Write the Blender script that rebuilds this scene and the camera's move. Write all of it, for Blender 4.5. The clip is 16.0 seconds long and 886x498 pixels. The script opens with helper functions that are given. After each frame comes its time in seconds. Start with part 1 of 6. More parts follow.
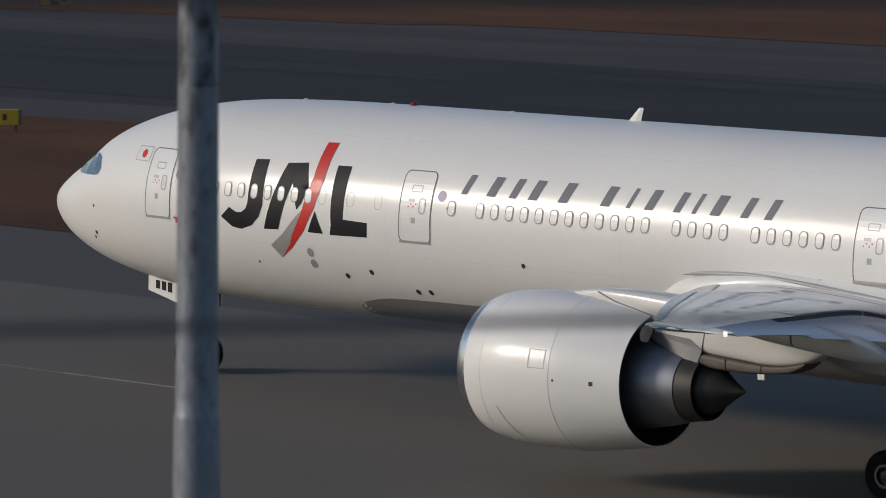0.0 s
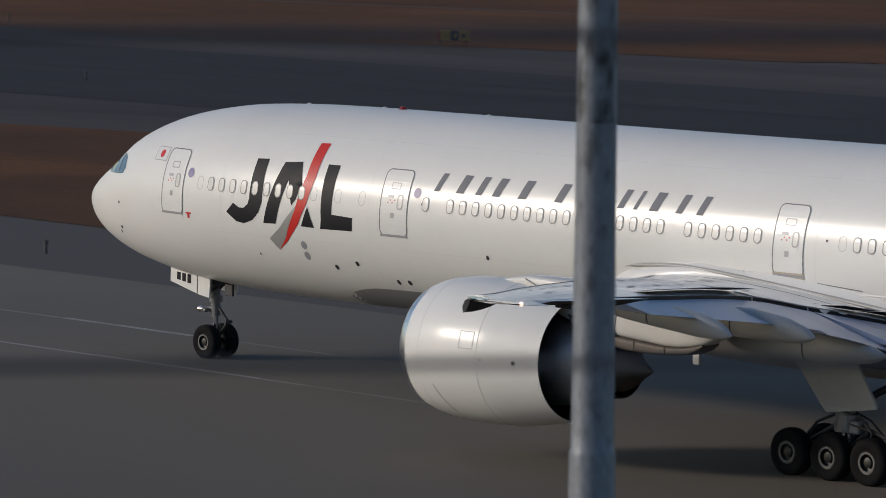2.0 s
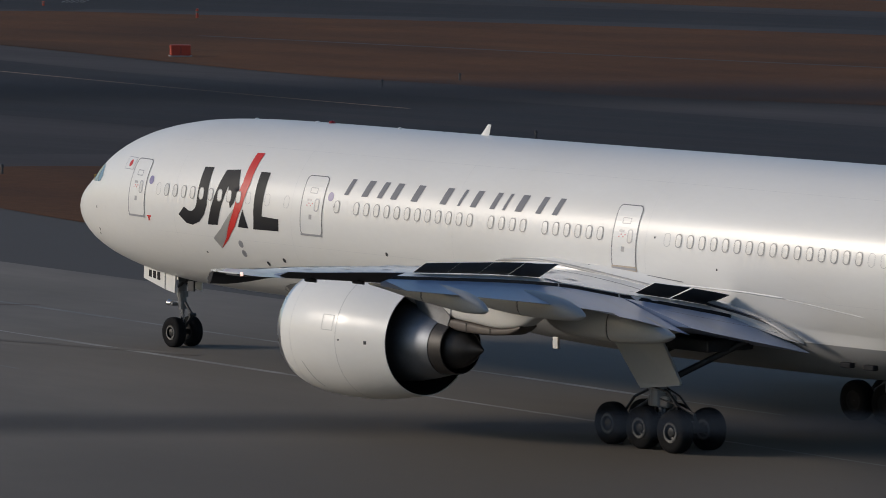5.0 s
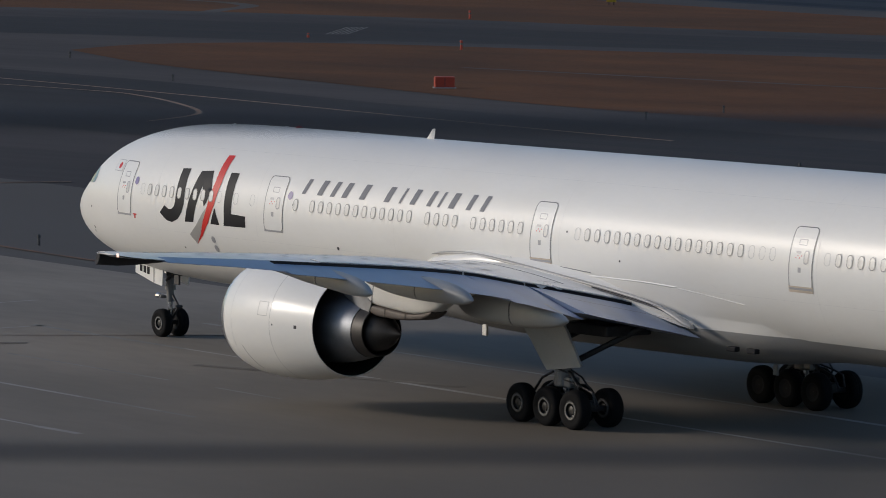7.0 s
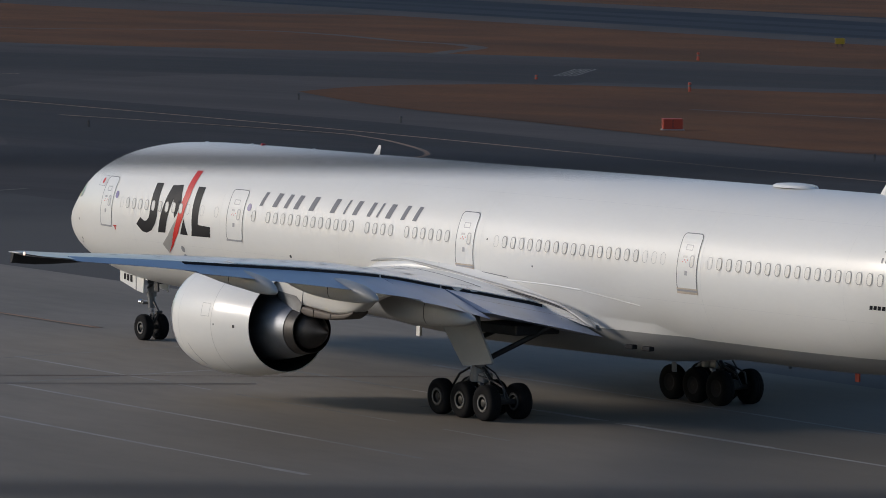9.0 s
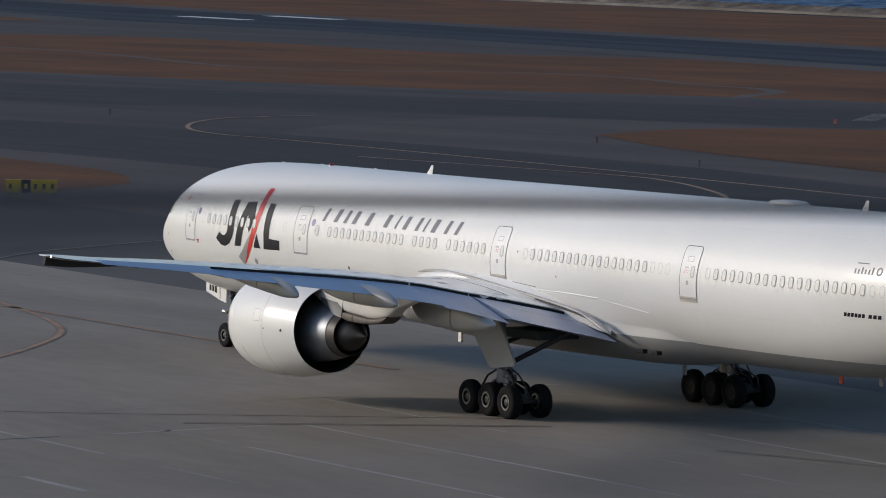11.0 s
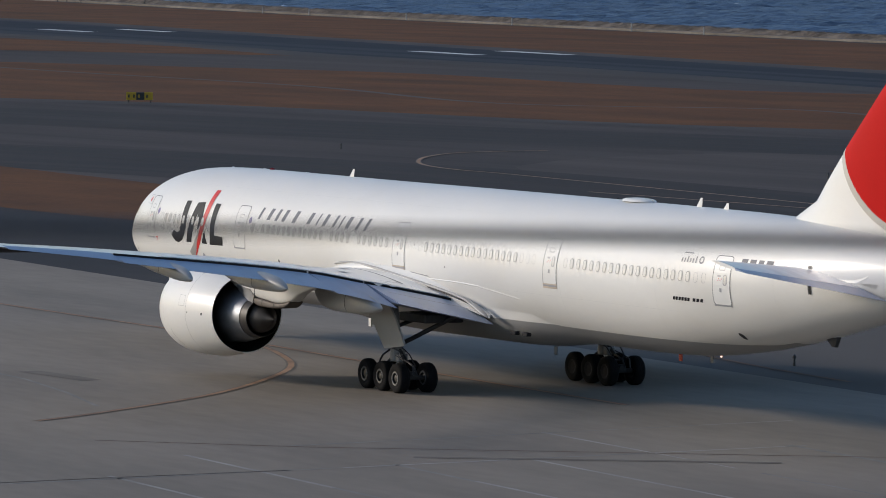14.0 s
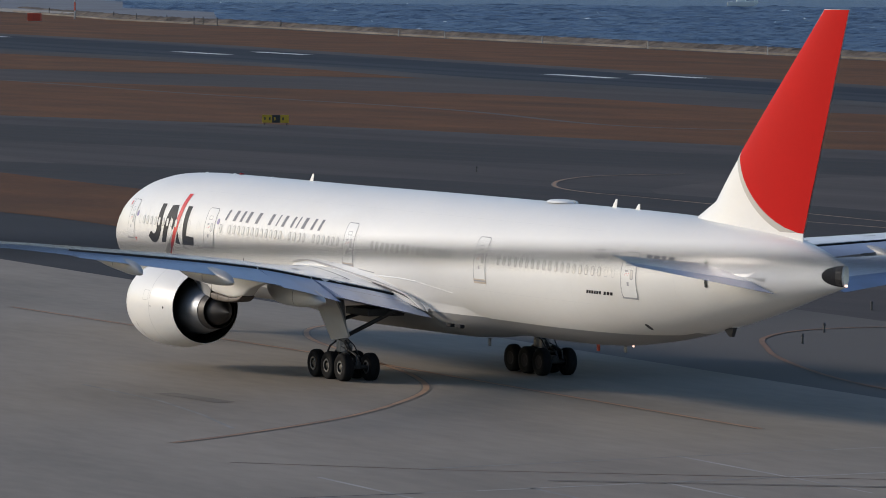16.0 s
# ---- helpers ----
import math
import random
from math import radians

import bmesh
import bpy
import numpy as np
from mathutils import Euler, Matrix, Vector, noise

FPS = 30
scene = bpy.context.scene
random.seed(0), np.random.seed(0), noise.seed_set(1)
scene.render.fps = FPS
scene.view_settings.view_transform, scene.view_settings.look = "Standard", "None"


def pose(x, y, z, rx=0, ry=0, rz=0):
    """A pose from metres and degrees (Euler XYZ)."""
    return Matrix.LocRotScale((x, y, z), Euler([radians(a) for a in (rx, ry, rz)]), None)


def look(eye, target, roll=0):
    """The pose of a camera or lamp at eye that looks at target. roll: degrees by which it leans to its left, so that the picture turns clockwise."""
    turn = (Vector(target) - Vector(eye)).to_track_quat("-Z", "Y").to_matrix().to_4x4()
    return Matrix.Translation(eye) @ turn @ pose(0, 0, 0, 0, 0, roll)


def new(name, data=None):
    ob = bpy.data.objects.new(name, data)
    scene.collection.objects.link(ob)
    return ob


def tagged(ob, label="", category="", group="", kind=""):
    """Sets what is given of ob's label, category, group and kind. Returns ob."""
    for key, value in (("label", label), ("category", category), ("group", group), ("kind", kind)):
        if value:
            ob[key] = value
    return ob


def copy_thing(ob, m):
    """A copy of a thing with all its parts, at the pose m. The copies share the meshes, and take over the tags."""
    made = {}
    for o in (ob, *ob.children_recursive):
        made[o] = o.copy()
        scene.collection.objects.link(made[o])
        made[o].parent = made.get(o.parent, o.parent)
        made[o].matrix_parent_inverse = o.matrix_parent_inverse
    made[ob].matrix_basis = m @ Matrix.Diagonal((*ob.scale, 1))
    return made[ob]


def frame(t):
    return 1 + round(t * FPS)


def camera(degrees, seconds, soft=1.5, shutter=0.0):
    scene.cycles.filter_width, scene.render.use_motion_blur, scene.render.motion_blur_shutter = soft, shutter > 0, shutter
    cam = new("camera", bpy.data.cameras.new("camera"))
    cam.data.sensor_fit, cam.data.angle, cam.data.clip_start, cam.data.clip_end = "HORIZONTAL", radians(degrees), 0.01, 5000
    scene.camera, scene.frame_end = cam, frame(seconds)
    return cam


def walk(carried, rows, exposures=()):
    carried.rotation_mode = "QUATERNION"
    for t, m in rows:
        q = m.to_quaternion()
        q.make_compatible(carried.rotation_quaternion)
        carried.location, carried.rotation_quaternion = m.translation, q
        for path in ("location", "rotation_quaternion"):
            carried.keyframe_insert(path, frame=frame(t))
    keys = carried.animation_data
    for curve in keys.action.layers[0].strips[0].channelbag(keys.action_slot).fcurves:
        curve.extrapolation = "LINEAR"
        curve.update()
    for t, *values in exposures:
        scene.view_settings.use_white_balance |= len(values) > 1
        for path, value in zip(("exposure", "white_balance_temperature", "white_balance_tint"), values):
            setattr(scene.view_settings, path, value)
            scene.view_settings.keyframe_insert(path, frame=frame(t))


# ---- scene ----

CAM_Z = 20.229
EYE = (0, 0, CAM_Z)
cam = camera(9.429, 16.0, soft=0.5, shutter=0.4)
cam.data.dof.use_dof, cam.data.dof.focus_distance, cam.data.dof.aperture_fstop = True, 215.0, 14.0

walk(cam, [
    (0.0, look(EYE, (20.493, 97.327, 9.856), 0.534)),
    (0.5, look(EYE, (18.549, 97.729, 9.986), 0.598)),
    (1.0, look(EYE, (16.745, 98.069, 10.125), 0.612)),
    (1.5, look(EYE, (15.029, 98.362, 10.274), 0.548)),
    (2.0, look(EYE, (13.217, 98.641, 10.466), 0.586)),
    (2.5, look(EYE, (11.788, 98.855, 10.806), 0.547)),
    (3.0, look(EYE, (10.309, 99.036, 10.978), 0.587)),
    (3.5, look(EYE, (8.988, 99.179, 11.131), 0.605)),
    (4.0, look(EYE, (7.571, 99.308, 11.251), 0.550)),
    (4.2, look(EYE, (6.925, 99.360, 11.302), 0.540)),
    (6.3, look(EYE, (1.763, 99.628, 11.790), 0.418)),
    (6.5, look(EYE, (1.111, 99.642, 11.850), 0.418)),
    (7.0, look(EYE, (-0.001, 99.664, 12.041), 0.470)),
    (7.5, look(EYE, (-0.937, 99.670, 12.168), 0.483)),
    (8.0, look(EYE, (-1.948, 99.671, 12.360), 0.406)),
    (8.2, look(EYE, (-2.375, 99.669, 12.457), 0.411)),
    (10.3, look(EYE, (-7.648, 99.465, 13.283), 0.427)),
    (10.5, look(EYE, (-8.205, 99.427, 13.372), 0.472)),
    (11.0, look(EYE, (-9.778, 99.296, 13.540), 0.571)),
    (11.5, look(EYE, (-10.988, 99.183, 13.750), 0.545)),
    (12.0, look(EYE, (-11.786, 99.101, 13.895), 0.564)),
    (12.5, look(EYE, (-12.144, 99.063, 13.974), 0.609)),
    (13.0, look(EYE, (-12.874, 98.974, 14.032), 0.614)),
    (13.5, look(EYE, (-13.405, 98.908, 14.102), 0.629)),
    (14.0, look(EYE, (-14.040, 98.823, 14.148), 0.650)),
    (14.5, look(EYE, (-14.601, 98.746, 14.224), 0.660)),
    (15.0, look(EYE, (-15.333, 98.640, 14.314), 0.678)),
    (15.5, look(EYE, (-15.969, 98.547, 14.445), 0.717)),
    (16.0, look(EYE, (-16.537, 98.459, 14.547), 0.713)),
], exposures=[(0, -0.57, 6380, 12.5), (4.2, -0.57, 6360, 12), (8.0, -0.53, 6280, 12), (11.0, -0.24, 6240, 12), (13.5, -0.13, 6330, 12), (16.0, 0.0, 6480, 12)])

# ---- light: a low hazy afternoon sun from the camera's left ----
SUN_EL, SUN_DIR = 19.0, (-0.98, 0.14)
world = bpy.data.worlds.new("sky")
scene.world = world
world.use_nodes = True
sky = world.node_tree.nodes.new("ShaderNodeTexSky")
sky.sky_type, sky.sun_disc = "NISHITA", False
sky.sun_elevation, sky.sun_rotation = radians(SUN_EL), math.atan2(SUN_DIR[0], SUN_DIR[1])
sky.dust_density, sky.ozone_density = 0.6, 2.6
world.node_tree.links.new(sky.outputs[0], world.node_tree.nodes["Background"].inputs["Color"])
world.node_tree.nodes["Background"].inputs["Strength"].default_value = 0.15
sun_data = bpy.data.lights.new("sun", "SUN")
sun_data.energy, sun_data.angle, sun_data.color = 2.95, radians(10), (1.0, 0.89, 0.74)
sun = new("sun", sun_data)
sun.matrix_basis = look((SUN_DIR[0] * 100, SUN_DIR[1] * 100, 100 * math.tan(radians(SUN_EL))), (0, 0, 0))


# ---- small tools ----
def part(name, bm, material, parent, label="", smooth=False):
    """Links a bmesh as one mesh under a thing or a part."""
    me = bpy.data.meshes.new(name)
    bmesh.ops.recalc_face_normals(bm, faces=bm.faces)
    bm.to_mesh(me)
    bm.free()
    me.materials.append(material)
    if smooth:
        me.shade_smooth()
        me.set_sharp_from_angle(angle=radians(smooth if smooth > 1 else 35))
    ob = new(name, me)
    ob.parent = parent
    if label:
        tagged(ob, label)
    return ob


def thing(name, label, category, at=(0, 0, 0), rz=0, group="", kind=""):
    """An Empty at the base of a thing."""
    ob = new(name)
    ob.matrix_basis = pose(*at, 0, 0, rz)
    return tagged(ob, label, category, group, kind)


def hermite(xs, ys):
    """A smooth curve through points, without overshoot."""
    xs, ys = np.array(xs, float), np.array(ys, float)
    d = np.diff(ys) / np.diff(xs)
    m = np.concatenate([[d[0]], np.where(d[1:] * d[:-1] > 0, 2 * d[1:] * d[:-1] / (d[1:] + d[:-1] + 1e-12), 0), [d[-1]]])

    def f(x):
        i = int(np.clip(np.searchsorted(xs, x) - 1, 0, len(xs) - 2))
        h = xs[i + 1] - xs[i]
        t = min(max((x - xs[i]) / h, 0), 1)
        return float((2 * t**3 - 3 * t**2 + 1) * ys[i] + (t**3 - 2 * t**2 + t) * h * m[i]
                     + (3 * t**2 - 2 * t**3) * ys[i + 1] + (t**3 - t**2) * h * m[i + 1])
    return f


def bridge(bm, rings, closed=True, caps=(True, True)):
    """A skin over rings of points, all of the same count."""
    vs = [[bm.verts.new(p) for p in ring] for ring in rings]
    n = len(vs[0])
    for r0, r1 in zip(vs, vs[1:]):
        for k in range(n if closed else n - 1):
            bm.faces.new((r0[k], r0[(k + 1) % n], r1[(k + 1) % n], r1[k]))
    if caps[0]:
        bm.faces.new(vs[0][::-1])
    if caps[1]:
        bm.faces.new(vs[-1])
    return bm


def lathe(bm, profile, axis="x", n=48, at=(0, 0, 0), caps=(False, False)):
    """Turns a profile of (along, radius) about an axis through at."""
    rings = []
    for s, r in profile:
        ring = []
        for k in range(n):
            c, d = r * math.cos(2 * math.pi * k / n), r * math.sin(2 * math.pi * k / n)
            p = {"x": (s, c, d), "y": (c, s, d), "z": (c, d, s)}[axis]
            ring.append((p[0] + at[0], p[1] + at[1], p[2] + at[2]))
        rings.append(ring)
    return bridge(bm, rings, True, caps)


def rod(bm, p, q, r0, r1=None, n=14):
    """A round bar from p to q."""
    p, q = Vector(p), Vector(q)
    z = (q - p).normalized()
    x = z.orthogonal().normalized()
    y = z.cross(x)
    r1 = r0 if r1 is None else r1
    ring = lambda c, r: [c + (x * math.cos(2 * math.pi * k / n) + y * math.sin(2 * math.pi * k / n)) * r for k in range(n)]
    return bridge(bm, [ring(p, r0), ring(q, r1)])


def box(bm, lo, hi, bevel=0.0, turn=None):
    """A box between two corners, with rounded edges."""
    tmp = bmesh.new()
    bmesh.ops.create_cube(tmp, size=1)
    for v in tmp.verts:
        v.co = [l + (c + 0.5) * (h - l) for c, l, h in zip(v.co, lo, hi)]
    if bevel:
        bmesh.ops.bevel(tmp, geom=tmp.edges[:], offset=bevel, segments=2, affect="EDGES", profile=0.5)
    if turn:
        bmesh.ops.transform(tmp, matrix=turn, verts=tmp.verts[:])
    me = bpy.data.meshes.new("tmp")
    tmp.to_mesh(me)
    tmp.free()
    bm.from_mesh(me)
    bpy.data.meshes.remove(me)
    return bm


# ---- materials ----
def material(name, base, rough=0.5, metal=0.0, vary=0.12, scale=1.5, fine=25.0, bump=0.0, coat=0.0, tint=None, dirt=None, dirt_amount=0.3,
             stretch=(1, 1, 1), bump_scale=None, emit=None, spec=0.5, coat_rough=0.08, dirt_from=0.5, along=None):
    """A surface with grain at two scales, stains and fine relief."""
    m = bpy.data.materials.new(name)
    m.use_nodes = True
    nt = m.node_tree
    n, l = nt.nodes, nt.links
    b = n["Principled BSDF"]
    b.inputs["Roughness"].default_value, b.inputs["Metallic"].default_value = rough, metal
    b.inputs["Coat Weight"].default_value, b.inputs["Coat Roughness"].default_value = coat, coat_rough
    b.inputs["Specular IOR Level"].default_value = spec
    co = n.new("ShaderNodeTexCoord")
    mp = n.new("ShaderNodeMapping")
    mp.inputs["Scale"].default_value = stretch
    if along:
        mp.vector_type = "TEXTURE"
        mp.inputs["Rotation"].default_value = (0, 0, along[0])
        mp.inputs["Scale"].default_value = (along[1], 1, 1)
    l.new(co.outputs["Object"], mp.inputs["Vector"])
    big, small = n.new("ShaderNodeTexNoise"), n.new("ShaderNodeTexNoise")
    for t, s, d in ((big, scale, 5), (small, fine, 3)):
        t.inputs["Scale"].default_value, t.inputs["Detail"].default_value = s, d
        l.new(mp.outputs[0], t.inputs["Vector"])
    mix = n.new("ShaderNodeMath")
    mix.operation = "MULTIPLY_ADD"
    mix.inputs[1].default_value = 0.35
    l.new(small.outputs["Fac"], mix.inputs[0])
    l.new(big.outputs["Fac"], mix.inputs[2])
    ramp = n.new("ShaderNodeMapRange")
    ramp.inputs["From Min"].default_value, ramp.inputs["From Max"].default_value = 0.4, 0.95
    l.new(mix.outputs[0], ramp.inputs["Value"])
    col = n.new("ShaderNodeMix")
    col.data_type = "RGBA"
    lo = [c * (1 - vary) for c in base]
    hi = [min(c * (1 + vary), 1) for c in (tint or base)]
    col.inputs["A"].default_value, col.inputs["B"].default_value = (*lo, 1), (*hi, 1)
    l.new(ramp.outputs[0], col.inputs["Factor"])
    out = col.outputs["Result"]
    if dirt:
        st = n.new("ShaderNodeTexNoise")
        st.inputs["Scale"].default_value, st.inputs["Detail"].default_value = scale * 0.37, 8
        l.new(mp.outputs[0], st.inputs["Vector"])
        dr = n.new("ShaderNodeMapRange")
        dr.inputs["From Min"].default_value, dr.inputs["From Max"].default_value = dirt_from, dirt_from + 0.25
        dr.inputs["To Max"].default_value = dirt_amount
        l.new(st.outputs["Fac"], dr.inputs["Value"])
        dm = n.new("ShaderNodeMix")
        dm.data_type = "RGBA"
        dm.inputs["B"].default_value = (*dirt, 1)
        l.new(out, dm.inputs["A"])
        l.new(dr.outputs[0], dm.inputs["Factor"])
        out = dm.outputs["Result"]
    l.new(out, b.inputs["Base Color"])
    rr = n.new("ShaderNodeMapRange")
    rr.inputs["To Min"].default_value, rr.inputs["To Max"].default_value = rough * 0.85, min(rough * 1.2, 1)
    l.new(big.outputs["Fac"], rr.inputs["Value"])
    l.new(rr.outputs[0], b.inputs["Roughness"])
    if bump:
        bp = n.new("ShaderNodeBump")
        bp.inputs["Strength"].default_value, bp.inputs["Distance"].default_value = 1.0, bump
        src = small
        if bump_scale:
            src = n.new("ShaderNodeTexNoise")
            src.inputs["Scale"].default_value, src.inputs["Detail"].default_value = bump_scale, 4
            l.new(mp.outputs[0], src.inputs["Vector"])
        l.new(src.outputs["Fac"], bp.inputs["Height"])
        l.new(bp.outputs[0], b.inputs["Normal"])
        if coat:
            l.new(bp.outputs[0], b.inputs["Coat Normal"])
    if emit:
        b.inputs["Emission Color"].default_value, b.inputs["Emission Strength"].default_value = (*emit[0], 1), emit[1]
    return m


WHITE = material("white_gloss_paint", (0.74, 0.725, 0.69), 0.42, vary=0.03, scale=0.5, fine=8, coat=0.38, coat_rough=0.22, dirt=(0.55, 0.50, 0.42), dirt_amount=0.4,
                 stretch=(0.35, 1, 1), bump=0.004, bump_scale=1.1, spec=0.25)
DOOR_WHITE = material("door_white_paint", (0.74, 0.73, 0.70), 0.4, vary=0.03, scale=2, fine=20, coat=0.38, coat_rough=0.22, spec=0.25)
GREY_PAINT = material("wing_grey_paint", (0.80, 0.79, 0.77), 0.30, vary=0.10, scale=0.8, fine=9, coat=0.3, dirt=(0.40, 0.38, 0.35), dirt_amount=0.5, stretch=(0.3, 1.6, 1))
# darker, bluer grey: the sky's reflection on tilted panels is put into the colour
SKY_TINTED_GREY = material("sky_tinted_grey_paint", (0.27, 0.33, 0.46), 0.33, vary=0.08, scale=1.2, fine=14, dirt=(0.2, 0.2, 0.2), dirt_amount=0.4, stretch=(0.3, 1.5, 1))
UNDER_GREY = material("under_wing_grey_paint", (0.40, 0.39, 0.37), 0.4, vary=0.06, scale=0.8, fine=10, dirt=(0.3, 0.28, 0.25), dirt_amount=0.5)
BELLY_GREY = material("belly_grey_paint", (0.27, 0.27, 0.27), 0.45, vary=0.06, scale=0.5, fine=9, dirt=(0.3, 0.28, 0.25), dirt_amount=0.5)
SEAL = material("dark_seal_line", (0.16, 0.16, 0.17), 0.6, vary=0.2, scale=6)
SEAM = material("seam_line", (0.64, 0.63, 0.61), 0.5, vary=0.1, scale=3)
FRAME_GREY = material("window_frame_grey", (0.33, 0.33, 0.34), 0.45, metal=0.2, vary=0.08, scale=5)
GLASS_DARK = material("cabin_window_pane", (0.66, 0.64, 0.605), 0.24, vary=0.15, scale=3, coat=0.38)
COCKPIT_GLASS = material("cockpit_window_pane", (0.05, 0.08, 0.10), 0.05, vary=0.2, scale=2, coat=1.0)
BLACK_INK = material("black_livery_paint", (0.014, 0.014, 0.017), 0.5, vary=0.15, scale=2, spec=0.15)
RED_INK = material("red_livery_paint", (0.58, 0.025, 0.018), 0.42, vary=0.05, scale=1.2, coat=0.05, spec=0.3)
GREY_INK = material("grey_livery_paint", (0.17, 0.175, 0.195), 0.5, vary=0.1, scale=2, spec=0.2)
MARK_GREY = material("matt_grey_marking", (0.27, 0.265, 0.27), 0.55, vary=0.2, scale=8, spec=0.25)
SILVER_INK = material("silver_livery_paint", (0.38, 0.37, 0.35), 0.35, metal=0.3, vary=0.05, scale=2)
TAIL_RED = material("tail_red_paint", (0.50, 0.010, 0.008), 0.5, vary=0.05, scale=0.4, fine=6, spec=0.04)
BARE_METAL = material("bare_aluminium", (0.62, 0.63, 0.65), 0.28, metal=1.0, vary=0.06, scale=2, fine=20)
HOT_METAL = material("exhaust_metal", (0.25, 0.26, 0.28), 0.48, metal=0.85, vary=0.15, scale=1.6, fine=14, dirt=(0.1, 0.09, 0.08), dirt_amount=0.6)
DARK_METAL = material("sooty_exhaust_metal", (0.038, 0.034, 0.032), 0.5, metal=0.4, vary=0.25, scale=2, fine=16)
DUCT_BLACK = material("dark_fan_duct_lining", (0.022, 0.022, 0.024), 0.7, vary=0.2, scale=2, spec=0.12)
RUBBER = material("tyre_rubber", (0.007, 0.007, 0.008), 0.85, spec=0.15, vary=0.25, scale=5, fine=60, bump=0.003, dirt=(0.014, 0.014, 0.015), dirt_amount=0.4)
RIM = material("wheel_rim_grey", (0.03, 0.03, 0.03), 0.45, metal=0.4, vary=0.15, scale=8, dirt=(0.1, 0.09, 0.08), dirt_amount=0.6)
RIM_RING = material("bright_rim_edge", (0.12, 0.12, 0.12), 0.55, metal=0.3, vary=0.2, scale=9)
GEAR_GREY = material("gear_leg_grey", (0.19, 0.19, 0.195), 0.45, metal=0.2, vary=0.15, scale=4, dirt=(0.08, 0.07, 0.06), dirt_amount=0.5)
GEAR_DARK = material("gear_dark_parts", (0.04, 0.04, 0.043), 0.5, metal=0.3, vary=0.3, scale=5)
CHROME = material("oleo_chrome", (0.7, 0.7, 0.72), 0.15, metal=1.0, vary=0.03)
MAST_STEEL = material("galvanised_mast_steel", (0.17, 0.185, 0.21), 0.5, metal=0.25, vary=0.25, scale=46, fine=140, dirt=(0.018, 0.018, 0.020), dirt_amount=0.95, stretch=(1, 1, 0.45), bump=0.0006, dirt_from=0.56)
MAST_GRIMY = material("grimy_mast_steel", (0.17, 0.185, 0.21), 0.5, metal=0.25, vary=0.25, scale=46, fine=140, dirt=(0.018, 0.018, 0.020), dirt_amount=0.95, stretch=(1, 1, 0.45), bump=0.0006, dirt_from=0.43)
WIRE = material("fence_wire_steel", (0.07, 0.07, 0.075), 0.6, metal=0.3, vary=0.1)
DECK = material("deck_concrete", (0.33, 0.32, 0.30), 0.85, vary=0.12, scale=1.2, fine=30, bump=0.002)
YELLOW = material("sign_yellow", (0.50, 0.31, 0.02), 0.7, vary=0.08, scale=3)
SIGN_BLACK = material("sign_black", (0.02, 0.02, 0.02), 0.5, vary=0.1, scale=3)
ORANGE_RED = material("orange_red_paint", (0.45, 0.05, 0.02), 0.55, vary=0.12, scale=3)
STROBE_RED = material("beacon_red_lens", (0.25, 0.015, 0.015), 0.2, vary=0.1)
LAMP_WHITE = material("navigation_light", (0.9, 0.85, 0.8), 0.2, vary=0.0, emit=((1.0, 0.6, 0.45), 2.0))

# near-black colour carries the shade on the wing panels' undersides
UNDERSIDE_SHADE = material("underside_shade_grey", (0.035, 0.035, 0.038), 0.6, vary=0.2, scale=2, spec=0.2)
SHIELD = material("matt_heat_shield_metal", (0.095, 0.080, 0.070), 0.6, metal=0.3, vary=0.2, scale=2, dirt=(0.08, 0.07, 0.06), dirt_amount=0.5)
COWL_LINE = material("cowl_joint_grey", (0.46, 0.455, 0.44), 0.5, vary=0.1, scale=3)
PYLON_PAINT = material("pylon_pale_paint", (0.60, 0.585, 0.555), 0.4, vary=0.05, scale=0.8, fine=9, coat=0.4, dirt=(0.36, 0.33, 0.29), dirt_amount=0.5)
SILL_STAIN = material("tan_sill_stain", (0.50, 0.42, 0.33), 0.6, vary=0.25, scale=3)
WINDOW_RIM = material("dark_window_rim", (0.25, 0.245, 0.24), 0.5, vary=0.1, scale=5)


# ---- the airliner: a is metres aft of the nose, y to its port side, z up ----
LEN = 72.95
f_top = hermite([0, 0.15, 0.5, 1, 1.6, 2.2, 3, 4, 5.2, 6.5, 8, 9.5, 11.5, 14, 26, 40, 52, 58, 62, 66, 69, 71, 72.2, LEN],
                [5.00, 5.30, 5.58, 5.90, 6.24, 6.62, 7.16, 7.58, 7.93, 8.18, 8.37, 8.46, 8.52, 8.54, 8.55, 8.60, 8.62, 8.60, 8.52, 8.32, 8.0, 7.6, 7.3, 7.12])
f_bot = hermite([0, 0.15, 0.5, 1, 2, 3, 4.5, 6, 8, 10.5, 14, 50, 54, 58, 62, 66, 69, 71, 72.2, LEN],
                [4.80, 4.58, 4.27, 3.93, 3.48, 3.17, 2.88, 2.69, 2.55, 2.48, 2.46, 2.46, 2.56, 2.95, 3.6, 4.45, 5.2, 5.72, 6.0, 6.2])
f_wid = hermite([0, 0.15, 0.5, 1, 2, 3, 4.5, 6, 8, 10.5, 13, 52, 56, 60, 64, 67, 70, 72, LEN],
                [0.08, 0.34, 0.66, 1.01, 1.53, 1.92, 2.36, 2.66, 2.92, 3.06, 3.1, 3.1, 3.04, 2.78, 2.3, 1.8, 1.12, 0.56, 0.16])


def L(a, y, z):
    return Vector((-a, y, z))


def skin_y(a, z):
    """Half-width of the fuselage at height z."""
    t, b = f_top(a), f_bot(a)
    k = min(abs((z - (t + b) / 2) / ((t - b) / 2)), 0.999)
    return f_wid(a) * math.sqrt(1 - k * k)


